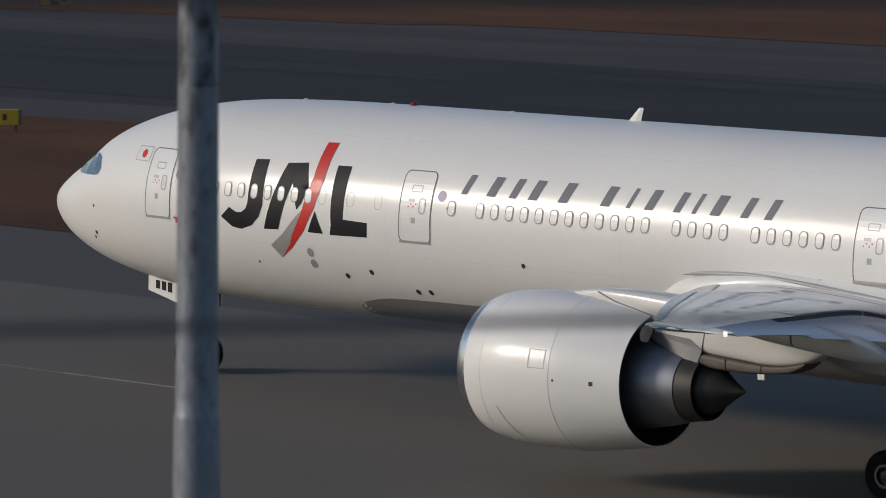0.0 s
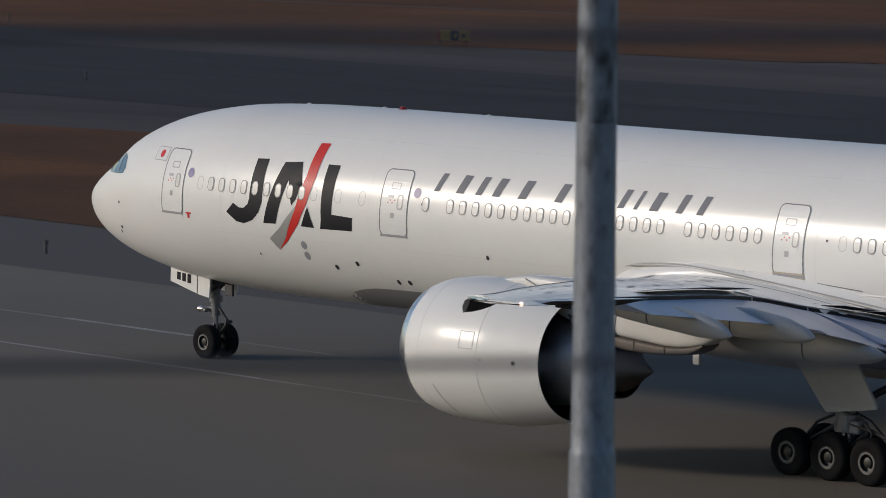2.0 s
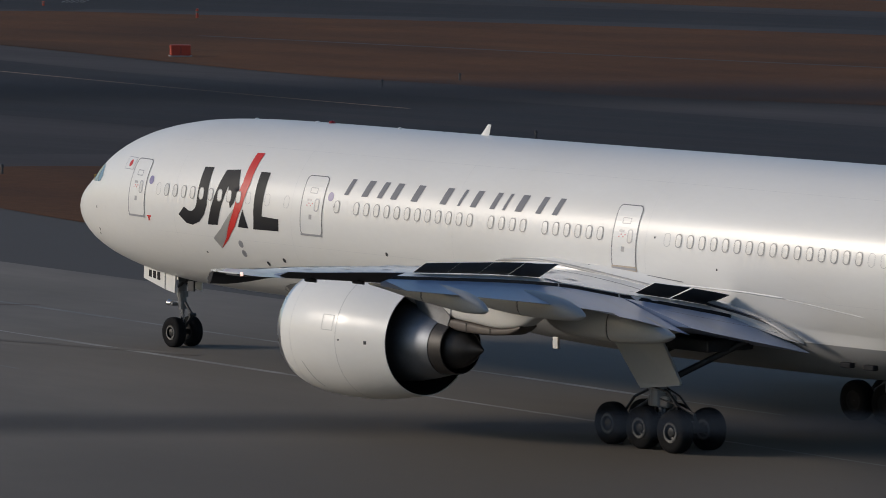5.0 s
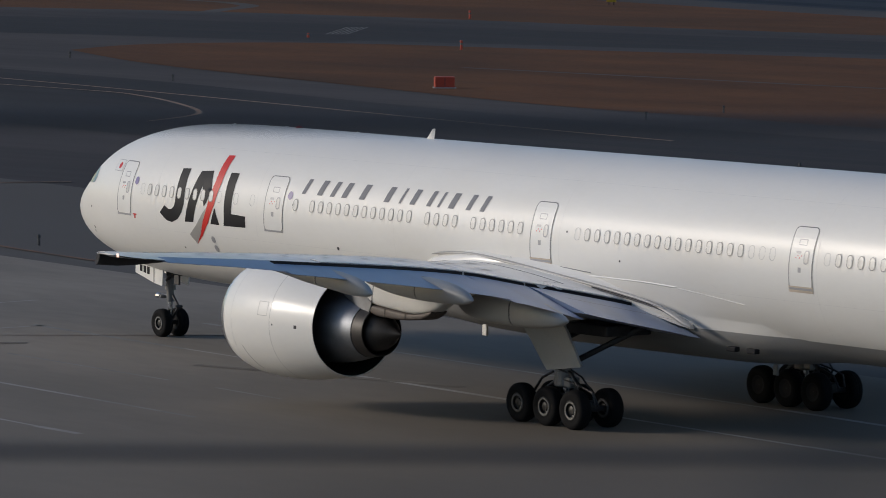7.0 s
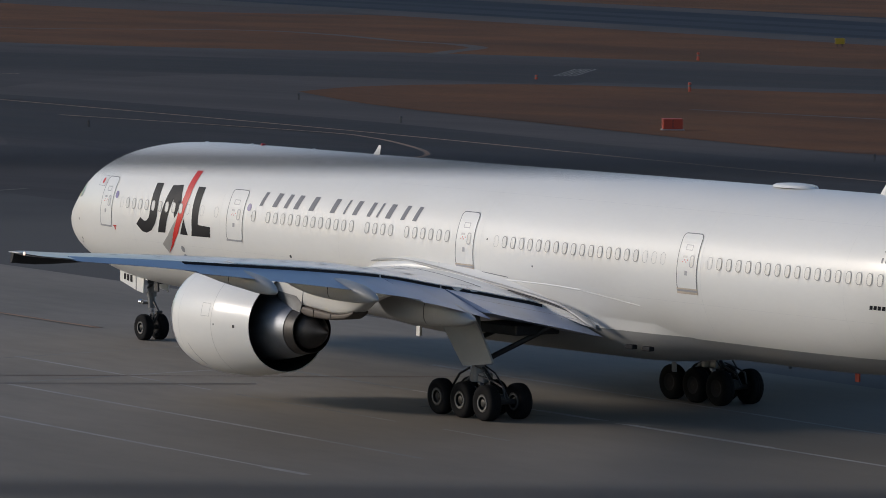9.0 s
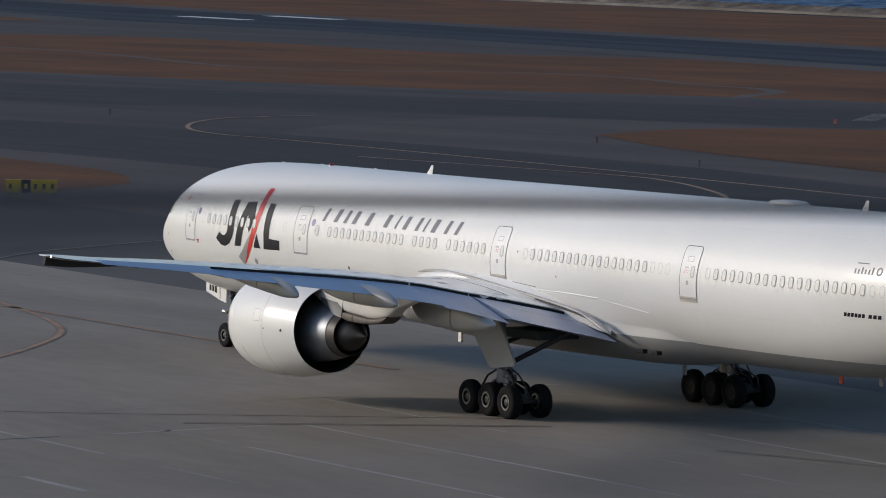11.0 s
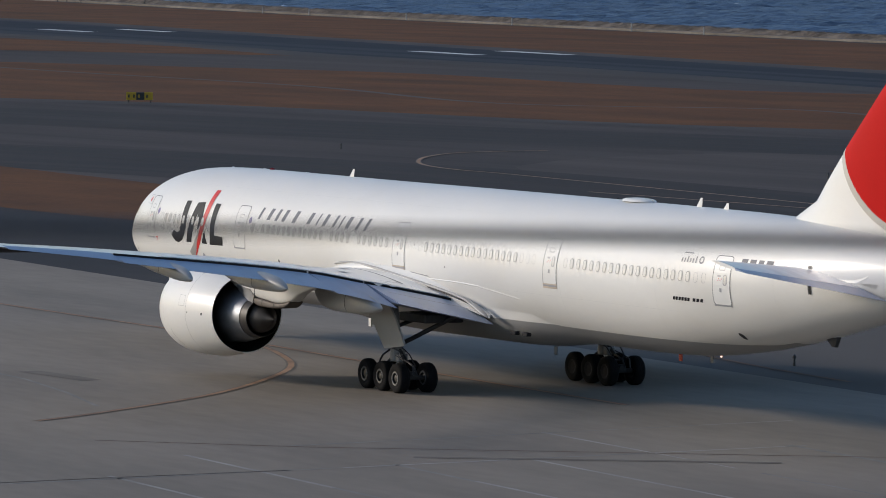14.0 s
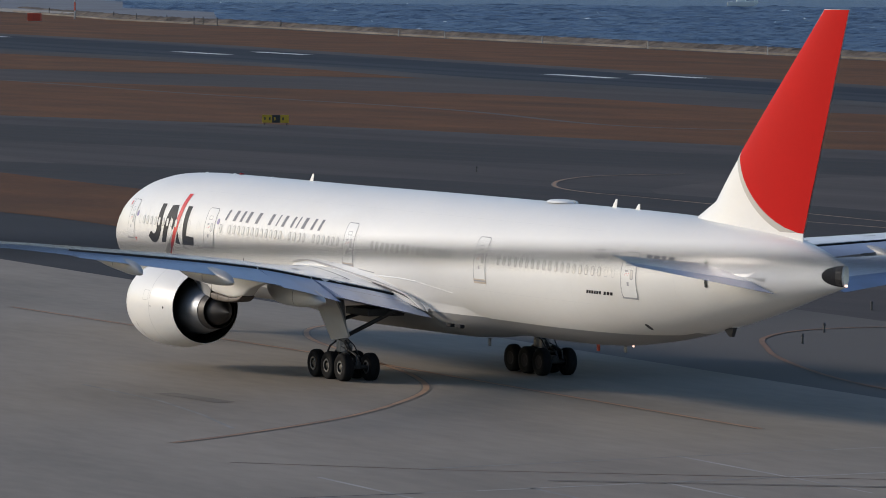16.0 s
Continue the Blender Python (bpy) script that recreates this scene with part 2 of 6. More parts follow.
def on_skin(a, z, off=0.0, side=1):
    """A point of the skin, lifted along its normal."""
    e = 0.02
    y = skin_y(a, z)
    da, dz = (skin_y(a + e, z) - skin_y(a - e, z)) / (2 * e), (skin_y(a, z + e) - skin_y(a, z - e)) / (2 * e)
    n = Vector((da, 1, -dz)).normalized()
    p = L(a, y, z) + n * off
    return Vector((p.x, p.y * side, p.z))


def wrap(bm, off, side=1, step=0.16):
    """Lays a flat drawing of (a, z) on the skin: cuts it finely and bends it."""
    if not bm.verts:
        return bm
    for k in (0, 1):
        lo, hi = min(v.co[k] for v in bm.verts), max(v.co[k] for v in bm.verts)
        st = step if k else step * 4
        for i in range(1, int((hi - lo) / st) + 1):
            at, no = Vector((0, 0, 0)), Vector((0, 0, 0))
            at[k], no[k] = lo + i * st, 1
            bmesh.ops.bisect_plane(bm, geom=bm.verts[:] + bm.edges[:] + bm.faces[:], plane_co=at, plane_no=no)
    for v in bm.verts:
        v.co = on_skin(v.co[0], v.co[1], off, side)
    return bm


def drawn(*polys):
    """Flat polygons of (a, z)."""
    bm = bmesh.new()
    for poly in polys:
        bm.faces.new([bm.verts.new((a, z, 0)) for a, z in poly])
    bmesh.ops.triangulate(bm, faces=[f for f in bm.faces if len(f.verts) > 4])
    return bm


def round_rect(a0, z0, a1, z1, r, n=5, top_lean=0.0):
    pts = []
    for cx, cz, s in ((a1 - r, z1 - r, 0), (a0 + r, z1 - r, 1), (a0 + r, z0 + r, 2), (a1 - r, z0 + r, 3)):
        for i in range(n + 1):
            q = math.pi / 2 * (s + i / n)
            pts.append((cx + r * math.cos(q), cz + r * math.sin(q)))
    return pts


def ring_drawn(outer, inner):
    bm = bmesh.new()
    o, i = [bm.verts.new((a, z, 0)) for a, z in outer], [bm.verts.new((a, z, 0)) for a, z in inner]
    n = len(o)
    for k in range(n):
        bm.faces.new((o[k], o[(k + 1) % n], i[(k + 1) % n], i[k]))
    return bm


plane = thing("airliner", "white twin-engine wide-body airliner with red tail, taxiing", "airplane")


def fuselage():
    bm = bmesh.new()
    stations = [0, 0.04, 0.1, 0.2, 0.35, 0.55] + [0.8 + 0.35 * k for k in range(36)] + [13.6 + 1.2 * k for k in range(33)] + [53.4 + 0.7 * k for k in range(28)] + [72.6, LEN]
    n = 96
    rings = []
    for a in stations:
        t, b, w = f_top(a), f_bot(a), f_wid(a)
        rings.append([L(a, w * math.cos(2 * math.pi * k / n), (t + b) / 2 + (t - b) / 2 * math.sin(2 * math.pi * k / n)) for k in range(n)])
    bridge(bm, rings, True, (True, False))
    part("fuselage", bm, WHITE, plane, "glossy white painted fuselage skin", smooth=60)
    bm = bmesh.new()
    t, b, w = f_top(LEN), f_bot(LEN), f_wid(LEN)
    bridge(bm, [[L(LEN + e, (w - e) * math.cos(2 * math.pi * k / 24), (t + b) / 2 + ((t - b) / 2 - e) * math.sin(2 * math.pi * k / 24)) for k in range(24)] for e in (0.0, 0.03)], True, (False, True))
    part("tail_cone_edge", bm, BARE_METAL, plane, "narrow upright metal edge of the tail cone", smooth=40)
    # exhaust of the auxiliary power unit: a scooped opening in the port side of the tail cone
    bm = bmesh.new()
    rings = []
    for k in range(11):
        a = 72.0 + 0.92 * k / 10
        h = 0.42 * math.sqrt(max(1 - ((k - 10) / 10.2) ** 2, 0.0)) + 0.01
        rings.append([on_skin(a, 6.62 + 0.03 * (a - 71.6) + h * m / 6, 0.014) for m in range(-6, 7)])
    bridge(bm, rings, False, (False, False))
    ex = part("tail_exhaust", bm, DUCT_BLACK, plane, "dark exhaust opening in the side of the tail cone", smooth=60)
    bm = bmesh.new()
    bridge(bm, [[on_skin(72.62, 6.66 + 0.34 * m / 3, 0.022) for m in (-3, -1, 1, 3)], [on_skin(72.90, 6.66 + 0.40 * m / 3, 0.022) for m in (-3, -1, 1, 3)]], False, (False, False))
    part("exhaust_plate", bm, DARK_METAL, ex, "brown heat-stained metal plate behind the exhaust")
    bm = bmesh.new()
    box(bm, L(LEN + 0.1, -0.05, 6.22), L(LEN - 0.03, 0.05, 6.32), 0.02)
    part("tail_light", bm, LAMP_WHITE, plane, "small lit white tail light")


fuselage()


def belly():
    """The wide fairing under the wing: it swells below the wing root and runs out in a long grey keel."""
    bm = bmesh.new()
    top = hermite([22.5, 24, 25.5, 26.7, 29, 36, 39.3, 42, 45, 47.5, 49.8], [2.75, 3.2, 4.1, 4.6, 4.8, 4.75, 4.6, 4.2, 3.4, 2.98, 2.62])
    bulge = hermite([22.5, 24, 26, 30, 36, 40, 43, 45.5, 49.8], [0.0, 0.12, 0.32, 0.42, 0.33, 0.10, 0.02, 0.0, 0.0])
    low = hermite([22.5, 25, 28, 32, 40, 44, 49.8], [2.44, 2.34, 2.14, 2.04, 2.06, 2.22, 2.44])
    rings = []
    for k in range(70):
        a = 22.5 + 27.3 * k / 69
        t, b = top(a), low(a)
        side = []
        for j in range(7):
            z = t + (min(3.65, t - 0.06) - t) * j / 6
            side.append((skin_y(a, z) + 0.006 + bulge(a) * (j / 6.0) ** 1.6, z))
        ye, ze = side[-1]
        for j in range(1, 11):
            q = math.pi / 2 * j / 10
            y, z = (ye * math.cos(q) ** 0.95 if j < 10 else 0.0), ze - (ze - b) * math.sin(q)
            # aft, the fairing dies away into the round of the fuselage
            fade = min(1, max(0, (a - 42.5) / 4.0))
            fade = fade * fade * (3 - 2 * fade)
            mid, half = (f_top(a) + f_bot(a)) / 2, (f_top(a) - f_bot(a)) / 2
            turn = math.acos(max(-1, min(1, (mid - ze) / half))) * (1 - j / 10)
            yf, zf = (f_wid(a) + 0.008) * math.sin(turn), mid - (half + 0.008) * math.cos(turn)
            side.append((y + (yf - y) * fade, z + (zf - z) * fade))
        rings.append([L(a, y, z) for y, z in side] + [L(a, -y, z) for y, z in side[-2::-1]])
    bridge(bm, rings, False, (False, False))
    bmesh.ops.bisect_plane(bm, geom=bm.verts[:] + bm.edges[:] + bm.faces[:], plane_co=(0, 0, 3.3), plane_no=(0, 0, 1))
    keel = bm.copy()
    bmesh.ops.delete(bm, geom=[f for f in bm.faces if f.calc_center_median().z < 3.3], context="FACES")
    bmesh.ops.delete(keel, geom=[f for f in keel.faces if f.calc_center_median().z >= 3.3], context="FACES")
    body = part("belly_fairing", bm, WHITE, plane, "white belly fairing under the wing root", smooth=50)
    part("keel_panel", keel, BELLY_GREY, body, "grey underside of the belly fairing", smooth=50)
    edge_z = hermite([13.3, 13.7, 14.4, 15.6, 18, 30, 50, 57, 60.5, 62.0], [2.50, 2.86, 3.12, 3.27, 3.30, 3.30, 3.27, 3.32, 3.45, 3.66])
    bm = bmesh.new()
    rings = []
    for k in range(120):
        a = 13.31 + (61.9 - 13.31) * k / 119
        z1, z0 = max(edge_z(a), f_bot(a) + 0.02), f_bot(a)
        q1 = math.acos(max(-1, min(1, ((f_top(a) + z0) / 2 - z1) / ((f_top(a) - z0) / 2))))
        rings.append([L(a, (f_wid(a) + 0.005) * math.sin(q1 * m / 8), (f_top(a) + z0) / 2 - ((f_top(a) - z0) / 2 + 0.005) * math.cos(q1 * m / 8)) for m in range(-8, 9)])
    bridge(bm, rings, False, (False, False))
    part("belly_paint", bm, BELLY_GREY, plane, "grey painted underside of the fuselage", smooth=60)
    bm = bmesh.new()
    box(bm, L(28.85, 2.2, 2.12), L(28.6, 2.3, 2.5), 0.02)
    part("landing_light_door", bm, DOOR_WHITE, plane)
    for name, mat, way, r in (("fairing_lip", DOOR_WHITE, [(33.6, 4.78), (35.33, 4.70), (37.66, 4.70), (40.04, 4.64)], 0.03), ("fairing_joint", SEAL, [(31.2, 5.04), (33.4, 4.93), (35.6, 4.80)], 0.014), ("fairing_joint", SEAM, [(40.04, 4.62), (41.3, 4.51), (43.4, 4.3)], 0.012)):
        bm = bmesh.new()
        line = hermite(*zip(*way))
        bridge(bm, [[on_skin(a, line(a) + r, 0.012), on_skin(a, line(a), 0.012 + r), on_skin(a, line(a) - r, 0.012)] for a in (way[0][0] + (way[-1][0] - way[0][0]) * k / 24 for k in range(25))], False, (False, False))
        part(name, bm, mat, plane, smooth=60)
    # slanting rear panel edge on the skin
    way = [(39.3, 5.62), (40.7, 5.25), (42.0, 4.82), (43.0, 4.42), (43.7, 4.12), (44.5, 3.68)]
    bm = bmesh.new()
    bridge(bm, [[on_skin(a - 0.012, z, 0.003), on_skin(a + 0.012, z, 0.003)] for a, z in way], False, (False, False))
    part("panel_edge", bm, SEAM, plane)


belly()


# -- wings --
w_le = hermite([0, 2.6, 5, 9, 12, 16, 20, 24, 28, 30.4, 31.4, 32.2], [24.3, 26.2, 28.05, 31.25, 33.5, 36.6, 39.7, 42.85, 46.0, 47.75, 49.1, 50.6])
w_te = hermite([0, 2.6, 8.5, 11, 14.1, 19.3, 24, 28.5, 30.4, 31.4, 32.2], [41.2, 41.0, 40.3, 41.0, 42.4, 44.6, 46.6, 48.7, 49.8, 50.5, 51.3])
w_z = hermite([0, 2.6, 3.7, 6.6, 9.5, 13.3, 17.7, 24, 30.3, 32.2], [3.05, 3.25, 3.5, 4.16, 4.84, 5.42, 5.98, 6.73, 7.42, 7.7])
w_in = hermite([0, 2.6, 9, 16, 32.2], [0.058, 0.052, 0.024, 0.010, 0.004])
w_t = hermite([0, 2.6, 6, 10.5, 20, 30, 32.2], [0.125, 0.115, 0.098, 0.086, 0.080, 0.075, 0.05])


# chord fraction at which the fixed wing ends and the flaps begin
w_rear = hermite([1, 2.3, 4.5, 6.4, 8.4, 10.6, 14, 22.4, 28.9, 32.2], [0.85, 0.815, 0.757, 0.705, 0.695, 0.685, 0.69, 0.725, 0.74, 0.74])


def foil(c):
    """Upper and lower height of the wing section, in parts of its greatest thickness."""
    t = (0.2969 * math.sqrt(c) - 0.126 * c - 0.3516 * c * c + 0.2843 * c**3 - 0.1036 * c**4) / 0.2 / 0.5
    return 0.52 * t + 0.10 * math.sin(math.pi * c), -0.48 * t + 0.10 * math.sin(math.pi * c) - 0.06 * math.sin(math.pi * c) ** 2


def wing_pt(y, c, up, side, lift=0.0):
    ch = w_te(y) - w_le(y)
    u, d = foil(c)
    z = w_z(y) + (u if up else d) * w_t(y) * ch + w_in(y) * ch * (1 - c) + lift
    return Vector((-(w_le(y) + c * ch), y * side, z))


def wing_strip(y0, y1, c0, c1, side, n=8, m=8, lift=0.0, droop=0.0):
    """A closed piece of the wing between two spans and two chord fractions."""
    bm = bmesh.new()
    rings = []
    for i in range(n + 1):
        y = y0 + (y1 - y0) * i / n
        f0, f1 = (w_rear(y) + 0.012 if c0 == "rear" else c0), (w_rear(y) - 0.004 if c1 == "rear" else c1)
        cs = [f0 + (f1 - f0) * (0.5 - 0.5 * math.cos(math.pi * j / m)) for j in range(m + 1)]
        upper = [wing_pt(y, c, True, side, lift) for c in cs]
        lower = [wing_pt(y, c, False, side, lift) for c in (cs[::-1] if f0 > 0 else cs[-1:0:-1])]
        ring = upper + lower
        if droop:
            ring = [p - Vector((0, 0, max(0, -p.x - w_le(y) - f0 * (w_te(y) - w_le(y))) * droop)) for p in ring]
        rings.append(ring)
    return bridge(bm, rings)


AILERONS = {}


def wing(side):
    bm = wing_strip(1.0, 32.2, 0, "rear", side, 44, 14)
    wg = part("wing", bm, GREY_PAINT, plane, "grey wing with raked tip and polished leading edge", smooth=50)
    for name, y0, y1, c0, c1, droop in (("inboard_flap", 2.7, 6.95, "rear", 0.998, 0.06), ("flaperon", 7.05, 10.1, "rear", 0.998, 0.13),
                                        ("outboard_flap", 10.2, 22.4, "rear", 0.998, 0.10), ("tip_edge", 28.9, 32.2, "rear", 0.998, 0.0)):
        part(name, wing_strip(y0, y1, c0, c1, side, 12, 5, 0.0 if name == "tip_edge" else -0.085, droop), SKY_TINTED_GREY if name != "tip_edge" else GREY_PAINT, wg, smooth=50)
    hinge0, hinge1 = wing_pt(22.6, 0.745, True, side), wing_pt(28.8, 0.745, True, side)
    bm = wing_strip(22.6, 28.8, "rear", 0.998, side, 10, 5, 0.0, 0.12)
    bmesh.ops.translate(bm, verts=bm.verts[:], vec=-hinge0)
    ob = part("aileron", bm, SKY_TINTED_GREY, wg, smooth=50)
    ob.location = hinge0
    AILERONS[side] = (ob, hinge0.copy(), (hinge1 - hinge0).normalized())

    # thin near-black sheet below a panel: its shade is in the colour
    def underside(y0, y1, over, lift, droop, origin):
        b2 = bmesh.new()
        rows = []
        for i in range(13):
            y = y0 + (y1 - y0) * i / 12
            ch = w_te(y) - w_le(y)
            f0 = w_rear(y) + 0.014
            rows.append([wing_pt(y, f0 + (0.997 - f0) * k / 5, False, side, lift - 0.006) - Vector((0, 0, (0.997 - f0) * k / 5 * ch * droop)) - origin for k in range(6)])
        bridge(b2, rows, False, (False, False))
        part("underside", b2, UNDERSIDE_SHADE, over, "underside coloured as in shade")
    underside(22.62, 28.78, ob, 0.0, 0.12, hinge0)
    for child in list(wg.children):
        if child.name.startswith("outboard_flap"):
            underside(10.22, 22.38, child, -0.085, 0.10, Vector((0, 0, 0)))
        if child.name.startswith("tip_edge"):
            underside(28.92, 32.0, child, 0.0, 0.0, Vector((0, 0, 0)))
    for y in (24.0, 26.8):
        bm = bmesh.new()
        p = wing_pt(y, 0.76, False, side)
        box(bm, p + Vector((-0.35, -0.03, -0.07)), p + Vector((0.15, 0.03, 0.03)), 0.02)
        part("hinge_bracket", bm, GEAR_DARK, wg)
    # polished leading edge slats
    edges = [3.4, 8.4, 11.2, 14.8, 18.4, 22, 25.6, 28.9]
    for y0, y1 in zip(edges, edges[1:]):
        if y0 == 8.4:
            continue
        bm = bmesh.new()
        rings = []
        for i in range(7):
            y = y0 + 0.05 + (y1 - y0 - 0.1) * i / 6
            cs = [0.10 * (1 - math.cos(math.pi / 2 * j / 7)) for j in range(8)]
            pts = [wing_pt(y, c, True, side, 0.012) for c in cs[::-1]] + [wing_pt(y, c, False, side, -0.012) for c in cs[1:6]]
            rings.append([p + Vector((0.012, 0, 0)) for p in pts])
        bridge(bm, rings, False, (False, False))
        part("slat", bm, BARE_METAL, wg, "polished bare metal leading edge slat", smooth=50)
    # flap track fairings: blunt canoes that hang below the trailing edge, in two pieces
    for y, wid, gap, low, top in ((8.1, 0.44, 38.3, ((34.6, 4.35), (35.2, 3.85), (35.8, 3.60), (37.0, 3.48), (38.4, 3.47), (39.6, 3.53), (40.4, 3.62), (40.85, 3.80)), ((34.6, 4.5), (37.5, 4.50), (39.0, 4.38), (40.0, 4.16), (40.85, 3.86))),
                                  (13.95, 0.38, 41.0, ((37.6, 5.25), (38.6, 5.05), (40.0, 4.86), (41.2, 4.80), (42.3, 4.79), (43.2, 4.83), (43.55, 4.95)), ((37.6, 5.4), (41.0, 5.55), (42.4, 5.42), (43.2, 5.2), (43.55, 5.0))),
                                  (19.3, 0.32, 43.1, ((40.4, 5.95), (41.4, 5.85), (42.55, 5.70), (43.9, 5.56), (44.9, 5.48), (45.4, 5.49), (45.62, 5.58)), ((40.4, 6.1), (43.0, 6.2), (44.6, 6.05), (45.3, 5.84), (45.62, 5.62)))):
        bottom, crest = hermite(*zip(*low)), hermite(*zip(*top))
        a0, a1 = low[0][0], low[-1][0]
        for f0, f1 in ((a0, gap - 0.03), (gap + 0.03, a1)):
            bm = bmesh.new()
            rings = []
            for i in range(17):
                a = f0 + (f1 - f0) * math.sin(math.pi / 2 * i / 16)
                t = (a - a0) / (a1 - a0)
                r = max(min(1.0, t / 0.35) ** 0.6 * min(1.0, (1 - t) / 0.22) ** 0.5, 0.08)
                lo, hi = bottom(a), max(crest(a), bottom(a) + 0.03)
                rings.append([Vector((-a, (y + wid * r * math.copysign(abs(math.cos(q)) ** 0.75, math.cos(q))) * side, (hi + lo) / 2 + (hi - lo) / 2 * math.copysign(abs(math.sin(q)) ** 0.7, math.sin(q))))
                              for q in (2 * math.pi * k2 / 24 for k2 in range(24))])
            bridge(bm, rings)
            part("flap_track_fairing", bm, UNDER_GREY, wg, smooth=60)
        bm = bmesh.new()
        rings = []
        for a in (gap - 0.035, gap + 0.035):
            lo, hi = bottom(a) + 0.015, crest(a) - 0.015
            rings.append([Vector((-a, (y + (wid - 0.015) * math.copysign(abs(math.cos(q)) ** 0.75, math.cos(q))) * side, (hi + lo) / 2 + (hi - lo) / 2 * math.copysign(abs(math.sin(q)) ** 0.7, math.sin(q)))) for q in (2 * math.pi * k2 / 24 for k2 in range(24))])
        bridge(bm, rings)
        part("fairing_joint", bm, GEAR_DARK, wg)
    # black strips painted in as the slots' shade ahead of the flaps; seams across the upper side
    for name, mat, ya, yb, ca, cb, wide, lift in (("flap_slot", DUCT_BLACK, 2.6, 7.0, 0, 0, 0.20, 0.014), ("flap_slot", DUCT_BLACK, 7.05, 10.1, 0, 0, 0.12, 0.014), ("flap_slot", DUCT_BLACK, 10.2, 22.4, 0, 0, 0.16, 0.014),
                                                  ("flap_seam", SEAL, 2.9, 6.9, 0.915, 0.885, 0.06, -0.02), ("wing_seam", SEAL, 4.38, 4.5, 0.20, 0.64, 0.06, 0.016),
                                                  ("wing_seam", SEAM, 4.5, 27.0, 0.17, 0.13, 0.04, 0.014), ("wing_seam", SEAL, 4.6, 10.0, 0.63, 0.575, 0.05, 0.016), ("wing_seam", SEAM, 19.4, 28.7, 0.60, 0.58, 0.04, 0.014),
                                                  ("wing_seam", SEAM, 5.2, 18.0, 0.44, 0.46, 0.05, 0.014), ("wing_seam", SEAM, 5.0, 22.0, 0.31, 0.33, 0.04, 0.014)):
        bm = bmesh.new()
        rows = []
        for i in range(25):
            s = i / 24
            y = ya + (yb - ya) * s
            c = ca + (cb - ca) * s if ca else w_rear(y) - 0.004
            ch = w_te(y) - w_le(y)
            along = name == "wing_seam" and abs(yb - ya) < 1
            p = wing_pt(y, c, True, side, lift)
            q = p + Vector((0, wide * side, 0)) if along else wing_pt(y, c + wide / ch, True, side, lift)
            if name == "flap_slot":
                p = wing_pt(y, w_rear(y) - 0.004, True, side, -0.004) + Vector((-0.012, 0, 0))
                q = p + Vector((-0.01, 0, -0.11))
            rows.append([p, q])
        bridge(bm, rows, False, (False, False))
        part(name, bm, mat, wg)
    for k in range(16):
        y = 5.0 + 1.35 * k
        for c in ((0.26, 0.44) if k % 2 else (0.27, )):
            q = [wing_pt(y, c, True, side, 0.012), wing_pt(y, c + 0.035, True, side, 0.012), wing_pt(y + 0.45, c + 0.035, True, side, 0.012), wing_pt(y + 0.45, c, True, side, 0.012)]
            bm = bmesh.new()
            bm.faces.new([bm.verts.new(p) for p in q])
            part("wing_mark", bm, UNDER_GREY, wg)
    # fillet where the wing's upper side meets the body
    bm = bmesh.new()
    rings = []
    for i in range(34):
        a = 26.2 + (40.4 - 26.2) * i / 33
        s = (a - 26.2) / (40.4 - 26.2)
        yo = 2.6 + 0.74 * math.sin(math.pi * s) ** 0.45
        c = min(max((a - w_le(yo)) / (w_te(yo) - w_le(yo)), 0.0), 1.0)
        zo = wing_pt(yo, c, True, 1).z - 0.01
        zi = zo + 0.03 + (0.18 + 0.3 * s) * math.sin(math.pi * s) ** 0.8
        yi = skin_y(a, zi) - 0.05
        row = []
        for k in range(8):
            q = k / 7
            row.append(Vector((-a, (yo + (yi - yo) * q) * side, zo + 0.05 * math.sin(math.pi * q) + (zi - zo) * q ** 2.0)))
        row.insert(0, Vector((-a, yo * side, zo - 0.12)))
        rings.append(row)
    bridge(bm, rings, False, (False, False))
    part("wing_root_fillet", bm, WHITE, wg, "glossy white fillet along the wing root", smooth=60)
    bead = hermite([26.4, 27.2, 29.0, 32, 35.1, 37.4, 39.0, 40.3, 40.95], [4.80, 4.93, 5.02, 4.82, 4.52, 4.28, 4.07, 3.76, 3.56])
    for name, mat, drop, r0 in (("root_bead", UNDER_GREY, 0.0, 0.06), ("root_groove", GEAR_DARK, -0.10, 0.035)):
        bm = bmesh.new()
        rings = []
        for i in range(40):
            a = (26.6 if drop == 0 else 28.6) + (39.7 - (26.6 if drop == 0 else 28.6)) * i / 39
            z = bead(a) + drop
            yy = 3.22 - 0.25 * max(0, (28.5 - a) / 2.0) ** 2
            r = r0 * min(1, (39.8 - a) / 1.0 + 0.15, (a - 26.3) / 1.5 + 0.1)
            rings.append([Vector((-a, (yy + r * 1.5 * math.cos(q)) * side, z + r * math.sin(q))) for q in (2 * math.pi * m / 10 for m in range(10))])
        bridge(bm, rings)
        part(name, bm, mat, wg, smooth=60)
    bm = bmesh.new()
    rings = []
    for a, z, h, w in ((39.2, 3.98, 0.07, 0.10), (40.0, 3.76, 0.10, 0.15), (40.6, 3.54, 0.11, 0.15), (40.95, 3.42, 0.07, 0.08), (41.1, 3.36, 0.02, 0.03)):
        rings.append([Vector((-a, (3.1 + w * math.cos(q)) * side, z + h * math.sin(q))) for q in (2 * math.pi * m / 14 for m in range(14))])
    bridge(bm, rings)
    part("root_tail_cap", bm, UNDER_GREY, wg, "grey pointed end of the wing root fairing", smooth=60)
    # rounded glove where the leading edge runs into the body
    bm = bmesh.new()
    rings = []
